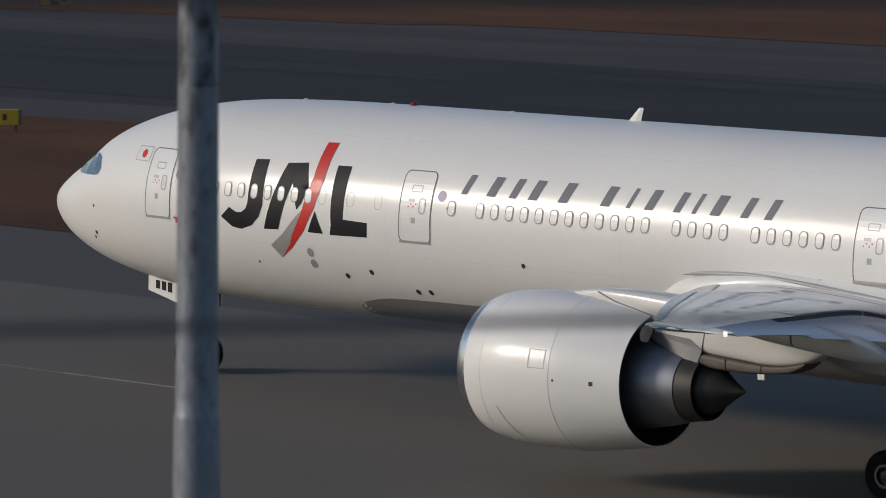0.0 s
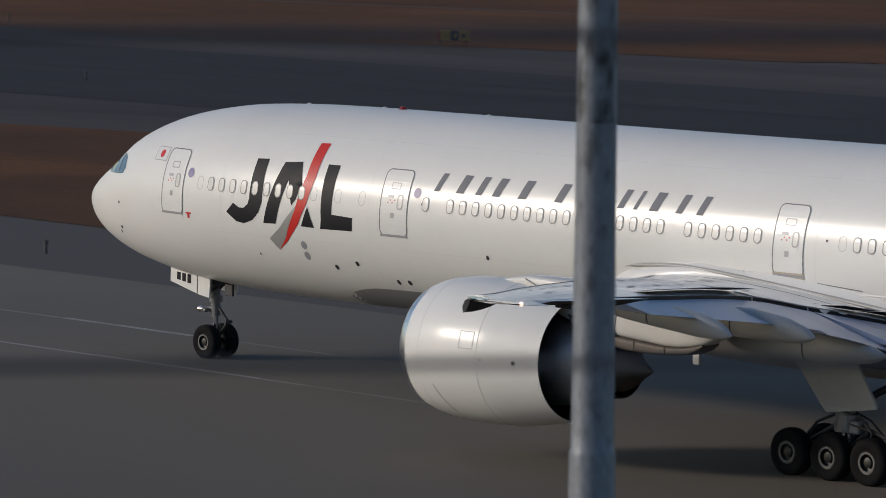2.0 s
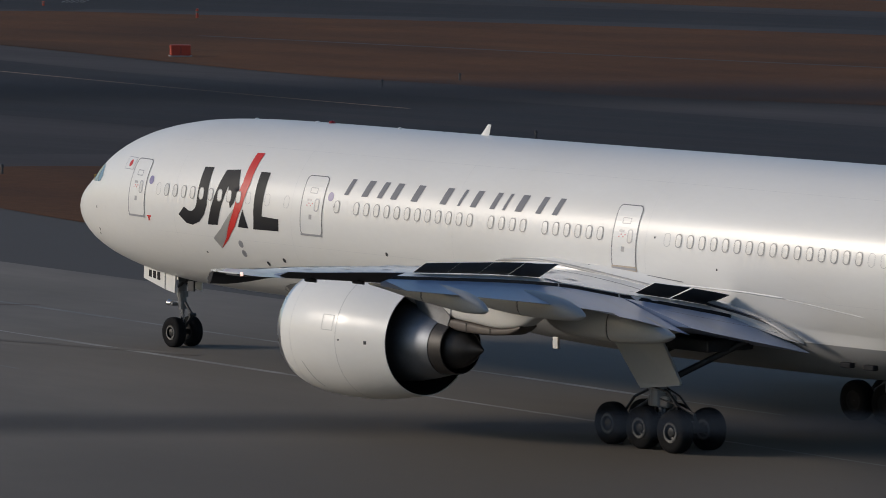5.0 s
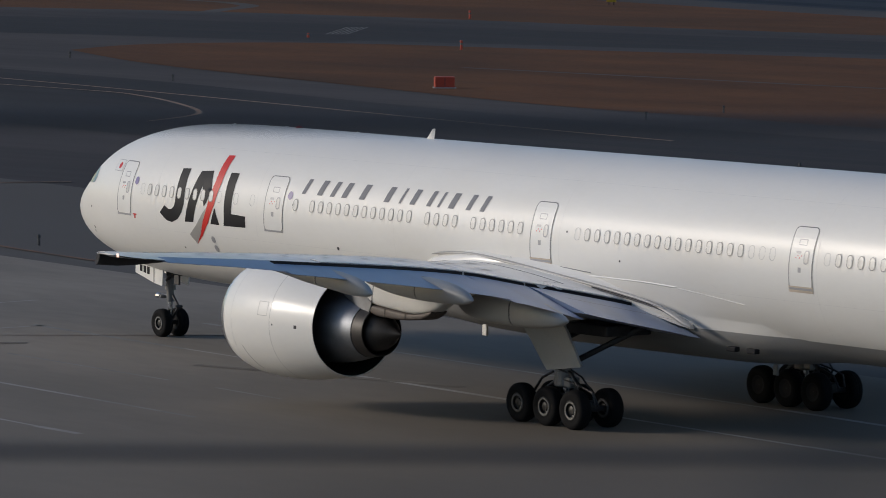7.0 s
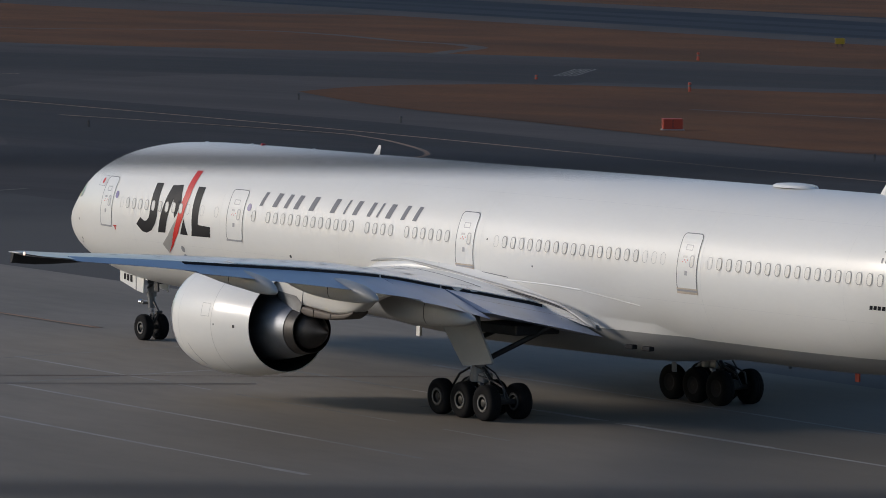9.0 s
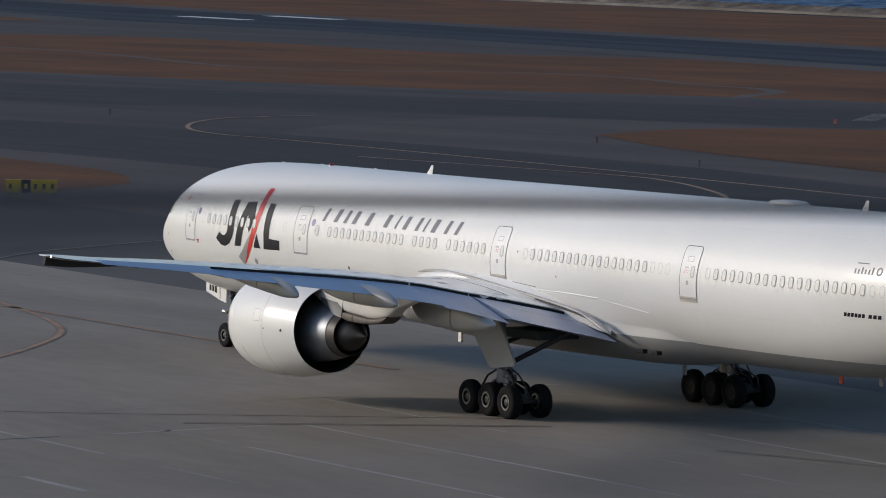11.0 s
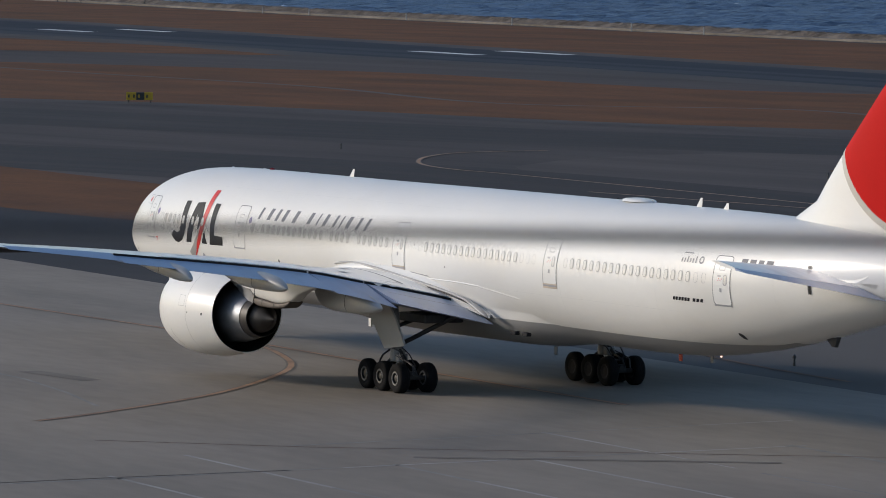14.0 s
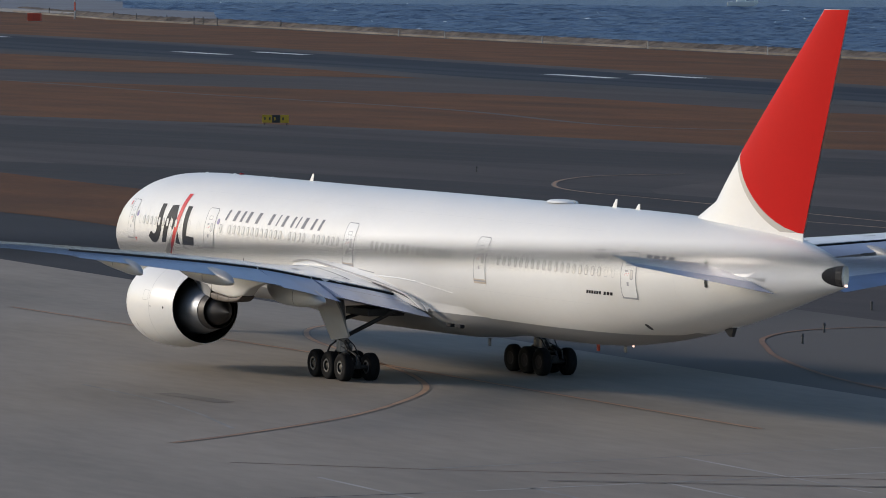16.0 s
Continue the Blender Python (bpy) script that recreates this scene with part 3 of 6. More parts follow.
    for a, top, low, out in ((25.6, 4.22, 4.12, 0.02), (25.9, 4.40, 4.0, 0.12), (26.4, 4.68, 3.95, 0.30), (27.0, 4.88, 3.95, 0.42), (27.7, 5.02, 4.1, 0.46), (28.6, 5.12, 4.3, 0.44), (29.6, 5.18, 4.45, 0.36), (31.0, 5.10, 4.5, 0.26), (33.0, 4.90, 4.4, 0.16)):
        mid, h = (top + low) / 2, (top - low) / 2
        rings.append([Vector((-a, (skin_y(a, mid) - 0.12 + (out + 0.12) * math.cos(q)) * side, mid + h * math.sin(q))) for q in (-math.pi / 2 + math.pi * k / 14 for k in range(15))])
    bridge(bm, rings, False, (False, False))
    part("root_glove", bm, WHITE, wg, "glossy white rounded wing root glove", smooth=60)
    # outermost slat, drooped below the leading edge, shade put into its near-black colour
    bm = bmesh.new()
    rings = []
    for k in range(10):
        y = 23.3 + 7.4 * k / 9
        e = wing_pt(y, 0.0, True, side)
        f = min(1, 0.25 + 0.75 * k / 7)
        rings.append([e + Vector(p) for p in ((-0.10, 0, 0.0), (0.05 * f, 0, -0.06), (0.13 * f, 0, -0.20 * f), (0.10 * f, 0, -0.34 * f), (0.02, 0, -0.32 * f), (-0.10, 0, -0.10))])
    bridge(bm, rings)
    part("drooped_slat", bm, UNDERSIDE_SHADE, wg, "drooped outer slat, its underside coloured as in shade", smooth=50)
    # dark glossy cap round the tip's leading edge
    bm = bmesh.new()
    rings = []
    for y in (30.3, 30.8, 31.3, 31.8):
        rings.append([wing_pt(y, c, True, side, 0.004) + Vector((0.01, 0, 0)) for c in (0.28, 0.14, 0.05, 0.0)] + [wing_pt(y, c, False, side, -0.004) + Vector((0.01, 0, 0)) for c in (0.05, 0.16, 0.4)])
    bridge(bm, rings, False, (False, False))
    part("tip_lens", bm, COCKPIT_GLASS, wg, "dark glossy cap round the front edge of the wing tip", smooth=50)
    bm = bmesh.new()
    p = wing_pt(31.95, 0.98, True, side)
    box(bm, p + Vector((-0.05, -0.02, -0.05)), p + Vector((0.02, 0.02, 0.05)), 0.008)
    part("tip_light", bm, LAMP_WHITE, wg, "small lit white navigation light")
    return wg


WINGS = {s: wing(s) for s in (1, -1)}


def spoilers(side):
    """Spoiler panels, hinged at their front edge: pale above, shade painted on below; the middle pair stays shut."""
    out = []
    for y0, y1, c0, c1, up in ((3.2, 4.4, 0.715, 0.68, 40), (4.45, 5.6, 0.678, 0.643, 40), (5.7, 7.35, 0.62, 0.60, 0), (7.4, 9.85, 0.595, 0.57, 0),
                                       (9.95, 12.2, 0.565, 0.565, 44), (12.24, 14.6, 0.565, 0.57, 45), (14.62, 16.9, 0.57, 0.578, 45), (16.92, 19.3, 0.578, 0.588, 45)):
        h0, h1 = wing_pt(y0, c0, True, side, 0.018), wing_pt(y1, c1, True, side, 0.018)
        rings, under = [], []
        for k in range(4):
            y, c = y0 + (y1 - y0) * k / 3, c0 + (c1 - c0) * k / 3
            dc = w_rear(y) - 0.008 - c
            cs = [c + dc * m / 3 for m in range(4)]
            rings.append([wing_pt(y, q, True, side, 0.016) - h0 for q in cs] + [wing_pt(y, q, True, side, 0.034 if 0 < m < 3 else 0.026) - h0 for m, q in list(enumerate(cs))[::-1]])
            under.append([wing_pt(y, q, True, side, 0.013) - h0 for q in cs])
        bm = bmesh.new()
        bridge(bm, rings)
        ob = part("spoiler", bm, GREY_PAINT, WINGS[side], "grey spoiler panel on the wing's upper side")
        ob.location = h0
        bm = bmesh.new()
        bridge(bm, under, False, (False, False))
        part("underside", bm, UNDERSIDE_SHADE, ob, "underside coloured as in shade")
        if up:
            out.append((ob, h0.copy(), (h1 - h0).normalized(), up))
    return out


SPOILERS = {s: spoilers(s) for s in (1, -1)}


# -- engines --
def engine(side):
    ey, ez = 9.78 * side, 3.05
    cowl = hermite([25.95, 26.1, 26.4, 27.0, 28.0, 29.2, 30.4, 31.43], [1.58, 1.70, 1.82, 1.95, 2.02, 2.0, 1.86, 1.70])
    at = (0, ey, ez)
    bm = bmesh.new()
    prof = [(-(26.4 + 0.1257 * k), cowl(26.4 + 0.1257 * k)) for k in range(41)] + [(-31.42, 1.675), (-31.2, 1.66), (-30.0, 1.72), (-28.8, 1.74)]
    lathe(bm, prof, "x", 72, at)
    nac = part("engine", bm, WHITE, plane, "large white turbofan engine nacelle under the wing", smooth=45)
    bm = bmesh.new()
    lathe(bm, [(-26.4, 1.82), (-26.2, 1.75), (-26.06, 1.68), (-25.97, 1.60), (-25.96, 1.55), (-26.04, 1.50), (-26.25, 1.46), (-26.8, 1.48), (-27.6, 1.55)], "x", 72, at)
    part("inlet_lip", bm, BARE_METAL, nac, "polished metal intake lip", smooth=45)
    bm = bmesh.new()
    lathe(bm, [(-27.6, 1.56), (-27.65, 0.4), (-27.65, 0.02)], "x", 48, at)
    part("fan_disc", bm, DARK_METAL, nac)
    bm = bmesh.new()
    lathe(bm, [(-27.6, 0.45), (-27.3, 0.36), (-27.0, 0.2), (-26.85, 0.02)], "x", 32, at)
    part("spinner", bm, GEAR_DARK, nac, smooth=45)
    for k in range(22):
        bm = bmesh.new()
        q = 2 * math.pi * k / 22
        rings = []
        for r, tw in ((0.42, 0.16), (1.0, 0.34), (1.53, 0.55)):
            c = Vector((0, math.cos(q), math.sin(q))) * r
            t = Vector((0, -math.sin(q), math.cos(q)))
            d = (Vector((-1, 0, 0)) * math.cos(tw) + t * math.sin(tw)) * 0.15
            base = Vector((-27.45, ey, ez)) + c
            nrm = Vector((0.012, 0, 0))
            rings.append([base - d + nrm, base + d + nrm, base + d - nrm, base - d - nrm])
        bridge(bm, rings)
        part("fan_blade", bm, DARK_METAL, nac)
    # seams of the cowl, standing a little proud
    for a in (27.05, 29.35):
        bm = bmesh.new()
        lathe(bm, [(-a + 0.012, cowl(a) + 0.001), (-a + 0.006, cowl(a) + 0.004), (-a - 0.006, cowl(a) + 0.004), (-a - 0.012, cowl(a) + 0.001)], "x", 72, at)
        part("cowl_seam", bm, SEAM if a < 28 else COWL_LINE, nac)
    # bypass duct, core cowl, nozzle and plug
    bm = bmesh.new()
    lathe(bm, [(-28.8, 1.73), (-29.8, 1.71), (-31.1, 1.65), (-31.41, 1.668)], "x", 64, at)
    part("fan_duct_lining", bm, DUCT_BLACK, nac, smooth=45)
    bm = bmesh.new()
    lathe(bm, [(-28.8, 1.73), (-28.85, 1.2)], "x", 64, at)
    part("duct_bulkhead", bm, DUCT_BLACK, nac)
    bm = bmesh.new()
    core = (0, ey, ez - 0.08)
    lathe(bm, [(-28.8, 1.18), (-29.8, 1.24), (-30.6, 1.23), (-31.2, 1.17), (-31.8, 1.06), (-32.48, 0.90), (-32.47, 0.86), (-32.2, 0.84)], "x", 64, core)
    part("core_cowl", bm, HOT_METAL, nac, "brushed metal core cowl behind the fan duct", smooth=45)
    bm = bmesh.new()
    lathe(bm, [(-32.40, 0.885), (-32.7, 0.86), (-33.0, 0.82), (-33.01, 0.79), (-32.7, 0.77), (-32.2, 0.77)], "x", 56, core)
    part("core_nozzle", bm, DARK_METAL, nac, "dark brown heat-stained exhaust nozzle", smooth=45)
    bm = bmesh.new()
    lathe(bm, [(-32.2, 0.64), (-32.8, 0.68), (-33.1, 0.62), (-33.4, 0.47), (-33.65, 0.30), (-33.78, 0.21), (-33.9, 0.15), (-34.1, 0.02)], "x", 48, core)
    part("exhaust_plug", bm, DARK_METAL, nac, "dark pointed exhaust plug", smooth=45)
    # hatch, small vents and a drain line on the cowl
    def on_cowl(a, q, off):
        r = cowl(a) + off
        return Vector((-a, ey + side * r * math.cos(q), ez + r * math.sin(q)))
    for a0, a1, q0, q1, mat, name in ((28.67, 29.2, 0.125, 0.37, COWL_LINE, "cowl_hatch"), (30.56, 30.68, -0.04, 0.02, GEAR_DARK, "cowl_vent"), (29.47, 29.53, -0.02, 0.01, GEAR_DARK, "cowl_vent"),
                                      (27.5, 27.6, -0.44, -0.95, SEAL, "chine_line"), (26.5, 26.9, -1.02, -0.98, GEAR_DARK, "chine_line")):
        bm = bmesh.new()
        if name == "cowl_hatch":
            edge_at = lambda e: [(a0 + e + (a1 - a0 - 2 * e) * k / 8, q0 + e / 2) for k in range(8)] + [(a1 - e, q0 + e / 2 + (q1 - q0 - e) * k / 8) for k in range(8)] \
                + [(a1 - e - (a1 - a0 - 2 * e) * k / 8, q1 - e / 2) for k in range(8)] + [(a0 + e, q1 - e / 2 - (q1 - q0 - e) * k / 8) for k in range(8)]
            bridge(bm, [[on_cowl(a, q, 0.006) for a, q in edge_at(e)] for e in (0.0, 0.022)], True, (False, False))
        else:
            w = 0.03 if name == "chine_line" else 0
            bridge(bm, [[on_cowl(a0 + (0.35 * k / 6 if w else 0), q0 + (q1 - q0) * k / 6, 0.004), on_cowl((a0 + 0.35 * k / 6 + w) if w else a1, q0 + (q1 - q0) * k / 6, 0.004)] for k in range(7)], False, (False, False))
        part(name, bm, mat, nac)
    # pylon between the nacelle and the wing: flat sides over a heat shield that runs aft as a thin wedge
    def slab(rows, power):
        b2 = bmesh.new()
        ring = []
        for a, zt, zb, w in rows:
            ring.append([Vector((-a, ey + w * math.copysign(abs(math.cos(q)) ** power, math.cos(q)), (zt + zb) / 2 + (zt - zb) / 2 * math.copysign(abs(math.sin(q)) ** power, math.sin(q)))) for q in (2 * math.pi * (k + 0.5) / 28 for k in range(28))])
        return bridge(b2, ring)
    under = hermite([28.3, 29.4, 31.5, 32.7, 33.0, 34.0, 35.1, 36.2, 36.8, 37.6, 38.6], [4.95, 4.70, 4.10, 3.95, 3.88, 3.80, 3.72, 3.87, 4.20, 4.45, 4.70])
    over = hermite([28.3, 28.9, 29.6, 30.6, 32.1, 33.4, 38.6], [5.0, 5.14, 5.25, 5.26, 5.2, 5.05, 4.85])
    half = hermite([28.3, 29.0, 30.5, 33.0, 35.0, 36.6, 38.6], [0.05, 0.26, 0.40, 0.47, 0.44, 0.30, 0.06])
    st = [28.3, 28.6, 29.0, 29.6, 30.4, 31.2, 32.0, 32.7, 33.0, 33.6, 34.2, 34.8, 35.3, 35.8, 36.2, 36.5, 36.8, 37.2, 37.6, 38.1, 38.6]
    pyl = part("pylon", slab([(a, over(a), under(a), half(a)) for a in st], 0.38), PYLON_PAINT, nac, "pale grey streamlined engine pylon", smooth=40)
    low = hermite([32.3, 32.93, 33.38, 34.5, 35.2, 35.8, 36.2], [3.85, 3.61, 3.50, 3.48, 3.53, 3.59, 3.84])
    part("heat_shield", slab([(a, under(a) + 0.03, low(a), half(a) * 0.97) for a in (32.35, 32.6, 32.93, 33.2, 33.5, 33.9, 34.4, 34.9, 35.3, 35.7, 36.0, 36.18)], 0.45), SHIELD, nac, "grey brown metal heat shield below the pylon", smooth=40)
    for k in range(2):
        a = 33.8 + 1.1 * k
        b2 = bmesh.new()
        box(b2, L(a + 0.012, ey + side * (half(a) * 0.97) - 0.012, low(a) + 0.06), L(a - 0.012, ey + side * (half(a) * 0.97) + 0.012, under(a) - 0.01))
        part("shield_rib", b2, DARK_METAL, nac)
    # metal plates beside the core and the joints of the pylon's side
    for name, mat, pts in (("pylon_plate", BARE_METAL, [(31.3, 4.34), (32.7, 4.22), (33.08, 3.95), (32.92, 3.60), (32.4, 3.72), (31.5, 4.08)]),):
        b2 = bmesh.new()
        o = [L(a, ey + side * (half(a) + 0.006), z) for a, z in pts]
        bridge(b2, [o, [p - Vector((0, 0.05 * side, 0)) for p in o]])
        part(name, b2, HOT_METAL, pyl, "bare metal plate beside the engine core")
    for pts in ([(33.2, 4.62), (33.06, 3.93)], [(34.9, 4.9), (34.9, 4.40)], [(29.6, 5.16), (30.17, 4.97), (31.5, 4.70)]):
        for (a0, z0), (a1, z1) in zip(pts, pts[1:]):
            b2 = bmesh.new()
            rod(b2, L(a0, ey + side * half(a0) * 0.985, z0), L(a1, ey + side * half(a1) * 0.985, z1), 0.02, n=6)
            part("pylon_joint", b2, SEAL, pyl)
    return nac


for s in (1, -1):
    engine(s)


# -- tail --
def fin_poly(z):
    """Leading and trailing edge of the fin at height z."""
    le = hermite([8.2, 8.62, 9.2, 10.2, 17.55], [59.4, 60.9, 62.2, 63.15, 70.98])(z)
    te = hermite([8.2, 17.55], [69.6, 72.98])(z)
    return le, te


def fin_surface(z0, z1, c0, c1, off=0.0, n=14, m=12, thick=0.095):
    bm = bmesh.new()
    rings = []
    for i in range(n + 1):
        z = z0 + (z1 - z0) * i / n
        le, te = fin_poly(z)
        ch = te - le
        t = thick * ch
        ys = [0.5 * t * foil(c)[0] / 0.55 + off for c in [c0 + (c1 - c0) * j / m for j in range(m + 1)]]
        cs = [c0 + (c1 - c0) * j / m for j in range(m + 1)]
        rings.append([L(le + c * ch, y, z) for c, y in zip(cs, ys)] + [L(le + c * ch, -y, z) for c, y in list(zip(cs, ys))[::-1]])
    return bridge(bm, rings)


def tail():
    fin = part("tail_fin", fin_surface(7.9, 17.55, 0.0, 0.70), WHITE, plane, "tall white tail fin with a large red disc", smooth=50)
    part("rudder", fin_surface(7.6, 17.55, 0.705, 0.99), WHITE, fin, smooth=50)
    # red disc with a silver rim, laid on both faces, cut off by the fin's edges
    for side in (1, -1):
        for name, mat, off, grow in (("silver_arc", SILVER_INK, 0.008, 0.28), ("red_disc", TAIL_RED, 0.014, 0.0)):
            bm = bmesh.new()
            cols = 26
            rows = 46
            grid = {}
            for i in range(rows + 1):
                z = 8.25 + (17.54 - 8.25) * i / rows
                le, te = fin_poly(z)
                te -= 0.03
                dz = (z - 13.55) / (5.38 + grow)
                if abs(dz) < 1:
                    start = 70.3 - (6.3 + grow * 1.0) * math.sqrt(1 - dz * dz)
                elif z > 13.5:
                    start = le
                else:
                    start = te
                if z > 12.0:
                    start = min(start, le + 0.15) if z > 12.3 else start
                start = min(max(start, le + 0.15), te)
                for j in range(cols + 1):
                    a = start + (te - start) * j / cols
                    c = min(max((a - le) / (fin_poly(z)[1] - le), 0.004), 0.99)
                    t = 0.095 * (fin_poly(z)[1] - le)
                    grid[i, j] = bm.verts.new(L(a, side * (0.5 * t * foil(c)[0] / 0.55 + off), z))
            for i in range(rows):
                for j in range(cols):
                    q = [grid[i, j], grid[i, j + 1], grid[i + 1, j + 1], grid[i + 1, j]]
                    if (q[0].co - q[1].co).length + (q[2].co - q[3].co).length > 1e-4:
                        bm.faces.new(q)
            bmesh.ops.remove_doubles(bm, verts=bm.verts[:], dist=1e-4)
            part(name, bm, mat, fin, "bright red painted disc" if mat is TAIL_RED else "silver painted arc round the red disc", smooth=50)
    for side in (1, -1):
        bm = bmesh.new()
        s_le = hermite([0, 1.5, 9.9], [62.6, 63.6, 70.65])
        s_te = hermite([0, 1.5, 9.9], [69.9, 70.1, 73.05])
        s_z = lambda y: 6.55 + 0.105 * y

        def strip(c0, c1, y0=0.9, y1=9.9):
            b2 = bmesh.new()
            rings = []
            for i in range(9):
                y = y0 + (y1 - y0) * i / 8
                ch = s_te(y) - s_le(y)
                cs = [c0 + (c1 - c0) * j / 8 for j in range(9)]
                up = [Vector((-(s_le(y) + c * ch), y * side, s_z(y) - 0.145 * ch * c + 0.045 * ch * foil(c)[0])) for c in cs]
                dn = [Vector((-(s_le(y) + c * ch), y * side, s_z(y) - 0.145 * ch * c - 0.045 * ch * foil(c)[0])) for c in (cs[::-1] if c0 > 0 else cs[-1:0:-1])]
                rings.append(up + dn)
            return bridge(b2, rings)
        st = part("tailplane", strip(0, 0.68), GREY_PAINT, plane, "grey swept tailplane", smooth=50)
        part("elevator", strip(0.69, 0.99, 1.7), SKY_TINTED_GREY, st, smooth=50)
        bm.free()
        # faceted fairing round the tailplane's root, with the slots in which it tilts
        rim = [(64.9, 5.66), (65.1, 6.86), (66.28, 7.15), (68.4, 6.66), (68.7, 6.2), (68.03, 5.92), (66.29, 5.36)]
        bm = bmesh.new()
        ridge = [bm.verts.new(on_skin(a, 6.38, 0.03 if 65 < a < 68.5 else 0.006, side)) for a in (64.9, 66.2, 67.8, 68.9)]
        vs = [bm.verts.new(on_skin(a, z, 0.004, side)) for a, z in rim]
        for f in ((vs[0], vs[1], ridge[0]), (vs[1], vs[2], ridge[1], ridge[0]), (vs[2], vs[3], ridge[2], ridge[1]), (vs[3], vs[4], ridge[3], ridge[2]), (vs[4], vs[5], ridge[2], ridge[3]), (vs[5], vs[6], ridge[1], ridge[2]), (vs[6], vs[0], ridge[0], ridge[1])):
            bm.faces.new(f)
        part("root_fairing", bm, WHITE, st, "white faceted fairing round the tailplane root")
        part("tilt_slot", wrap(drawn([(65.06, 5.80), (65.22, 5.80), (65.24, 6.2), (65.08, 6.2)]), 0.03, side), GEAR_DARK, st)
        part("tilt_slot", wrap(drawn([(65.02, 6.78), (65.22, 6.78), (65.22, 6.90), (65.02, 6.90)]), 0.03, side), GEAR_DARK, st)


tail()


# -- doors, windows and livery on the skin --
def cabin_door(a0, a1, z0=5.02, z1=7.01, side=1):
    body = part("cabin_door", wrap(drawn(round_rect(a0 + 0.03, z0 + 0.03, a1 - 0.03, z1 - 0.03, 0.16)), 0.010, side), DOOR_WHITE, plane, "closed white passenger door with rounded corners")
    part("door_seal", wrap(ring_drawn(round_rect(a0, z0, a1, z1, 0.18), round_rect(a0 + 0.035, z0 + 0.03, a1 - 0.035, z1 - 0.03, 0.155)), 0.012, side), SEAL, body, "thin dark door seal")
    part("door_sill", wrap(drawn([(a0 + 0.02, z0 - 0.02), (a1 - 0.02, z0 - 0.02), (a1 - 0.02, z0 + 0.05), (a0 + 0.02, z0 + 0.05)]), 0.02, side), FRAME_GREY, body)
    if a0 in (32.32, 45.84):
        part("sill_stain", wrap(drawn([(a0 - 0.01, z0 - 0.1), (a1 + 0.01, z0 - 0.1), (a1 + 0.01, z0 + 0.1), (a0 - 0.01, z0 + 0.1)]), 0.018, side), SILL_STAIN, body, "tan stained door sill")
    am = (a0 + a1) / 2
    part("door_window", wrap(drawn(round_rect(am + 0.16, 5.86, am + 0.34, 6.24, 0.08)), 0.016, side), GLASS_DARK, body)
    part("door_window_rim", wrap(ring_drawn(round_rect(am + 0.13, 5.83, am + 0.37, 6.27, 0.1), round_rect(am + 0.17, 5.87, am + 0.33, 6.23, 0.07)), 0.02, side), FRAME_GREY, body)
    part("door_handle", wrap(ring_drawn(round_rect(am - 0.22, 6.42, am + 0.18, 6.62, 0.03), round_rect(am - 0.19, 6.45, am + 0.15, 6.59, 0.02)), 0.014, side), FRAME_GREY, body)
    for k in range(4):
        x, z = am - 0.28 + 0.09 * k, 6.0 + 0.07 * (k % 2)
        part("door_mark", wrap(drawn([(x, z), (x + 0.04, z), (x + 0.04, z + 0.04), (x, z + 0.04)]), 0.014, side), RED_INK, body, "small red warning mark")
    part("door_latch", wrap(drawn([(am - 0.12, 5.56), (am + 0.03, 5.56), (am + 0.03, 5.72), (am - 0.12, 5.72)]), 0.014, side), FRAME_GREY, body)
    part("door_arrow", wrap(drawn(round_rect(am - 0.28, 6.16, am - 0.04, 6.24, 0.03)), 0.014, side), FRAME_GREY, body)


for a0, a1 in ((6.21, 7.38), (16.50, 17.69), (32.32, 33.48), (45.84, 47.00), (59.12, 60.30)):
    cabin_door(a0, a1)
    cabin_door(a0, a1, side=-1)


WINDOW_AT = [8.77 + 0.5334 * k for k in range(9)] + [18.43] + [19.46 + 0.5334 * k for k in (*range(12), 13, 14, 15, 16, *range(18, 24))] \
    + [35.41 + 0.5334 * k for k in range(16)] + [48.22 + 0.54 * k for k in range(18)]
PLUG_AT = [8.24, 13.57, 14.1, 14.64, 15.7, 34.88, 43.95, 44.48, 45.0, 47.68, 57.95, 58.5]

for a in WINDOW_AT:
    for side in (1, -1):
        z = 6.06
        o = round_rect(a - 0.14, z - 0.215, a + 0.14, z + 0.215, 0.13, 5)
        i = round_rect(a - 0.112, z - 0.185, a + 0.112, z + 0.185, 0.10, 5)
        bm = ring_drawn(o, i)
        for v in bm.verts:
            v.co = on_skin(v.co[0], v.co[1], 0.0165, side)
        win = part("cabin_window", bm, WINDOW_RIM, plane)
        bm = drawn(i)
        for v in bm.verts:
            v.co = on_skin(v.co[0], v.co[1], 0.0145, side)
        part("pane", bm, GLASS_DARK, win)
for a in PLUG_AT:
    bm = ring_drawn(round_rect(a - 0.14, 5.85, a + 0.14, 6.27, 0.13), round_rect(a - 0.128, 5.862, a + 0.128, 6.258, 0.12))
    part("window_plug", wrap(bm, 0.007), FRAME_GREY, plane, "faint outline of a blanked window")

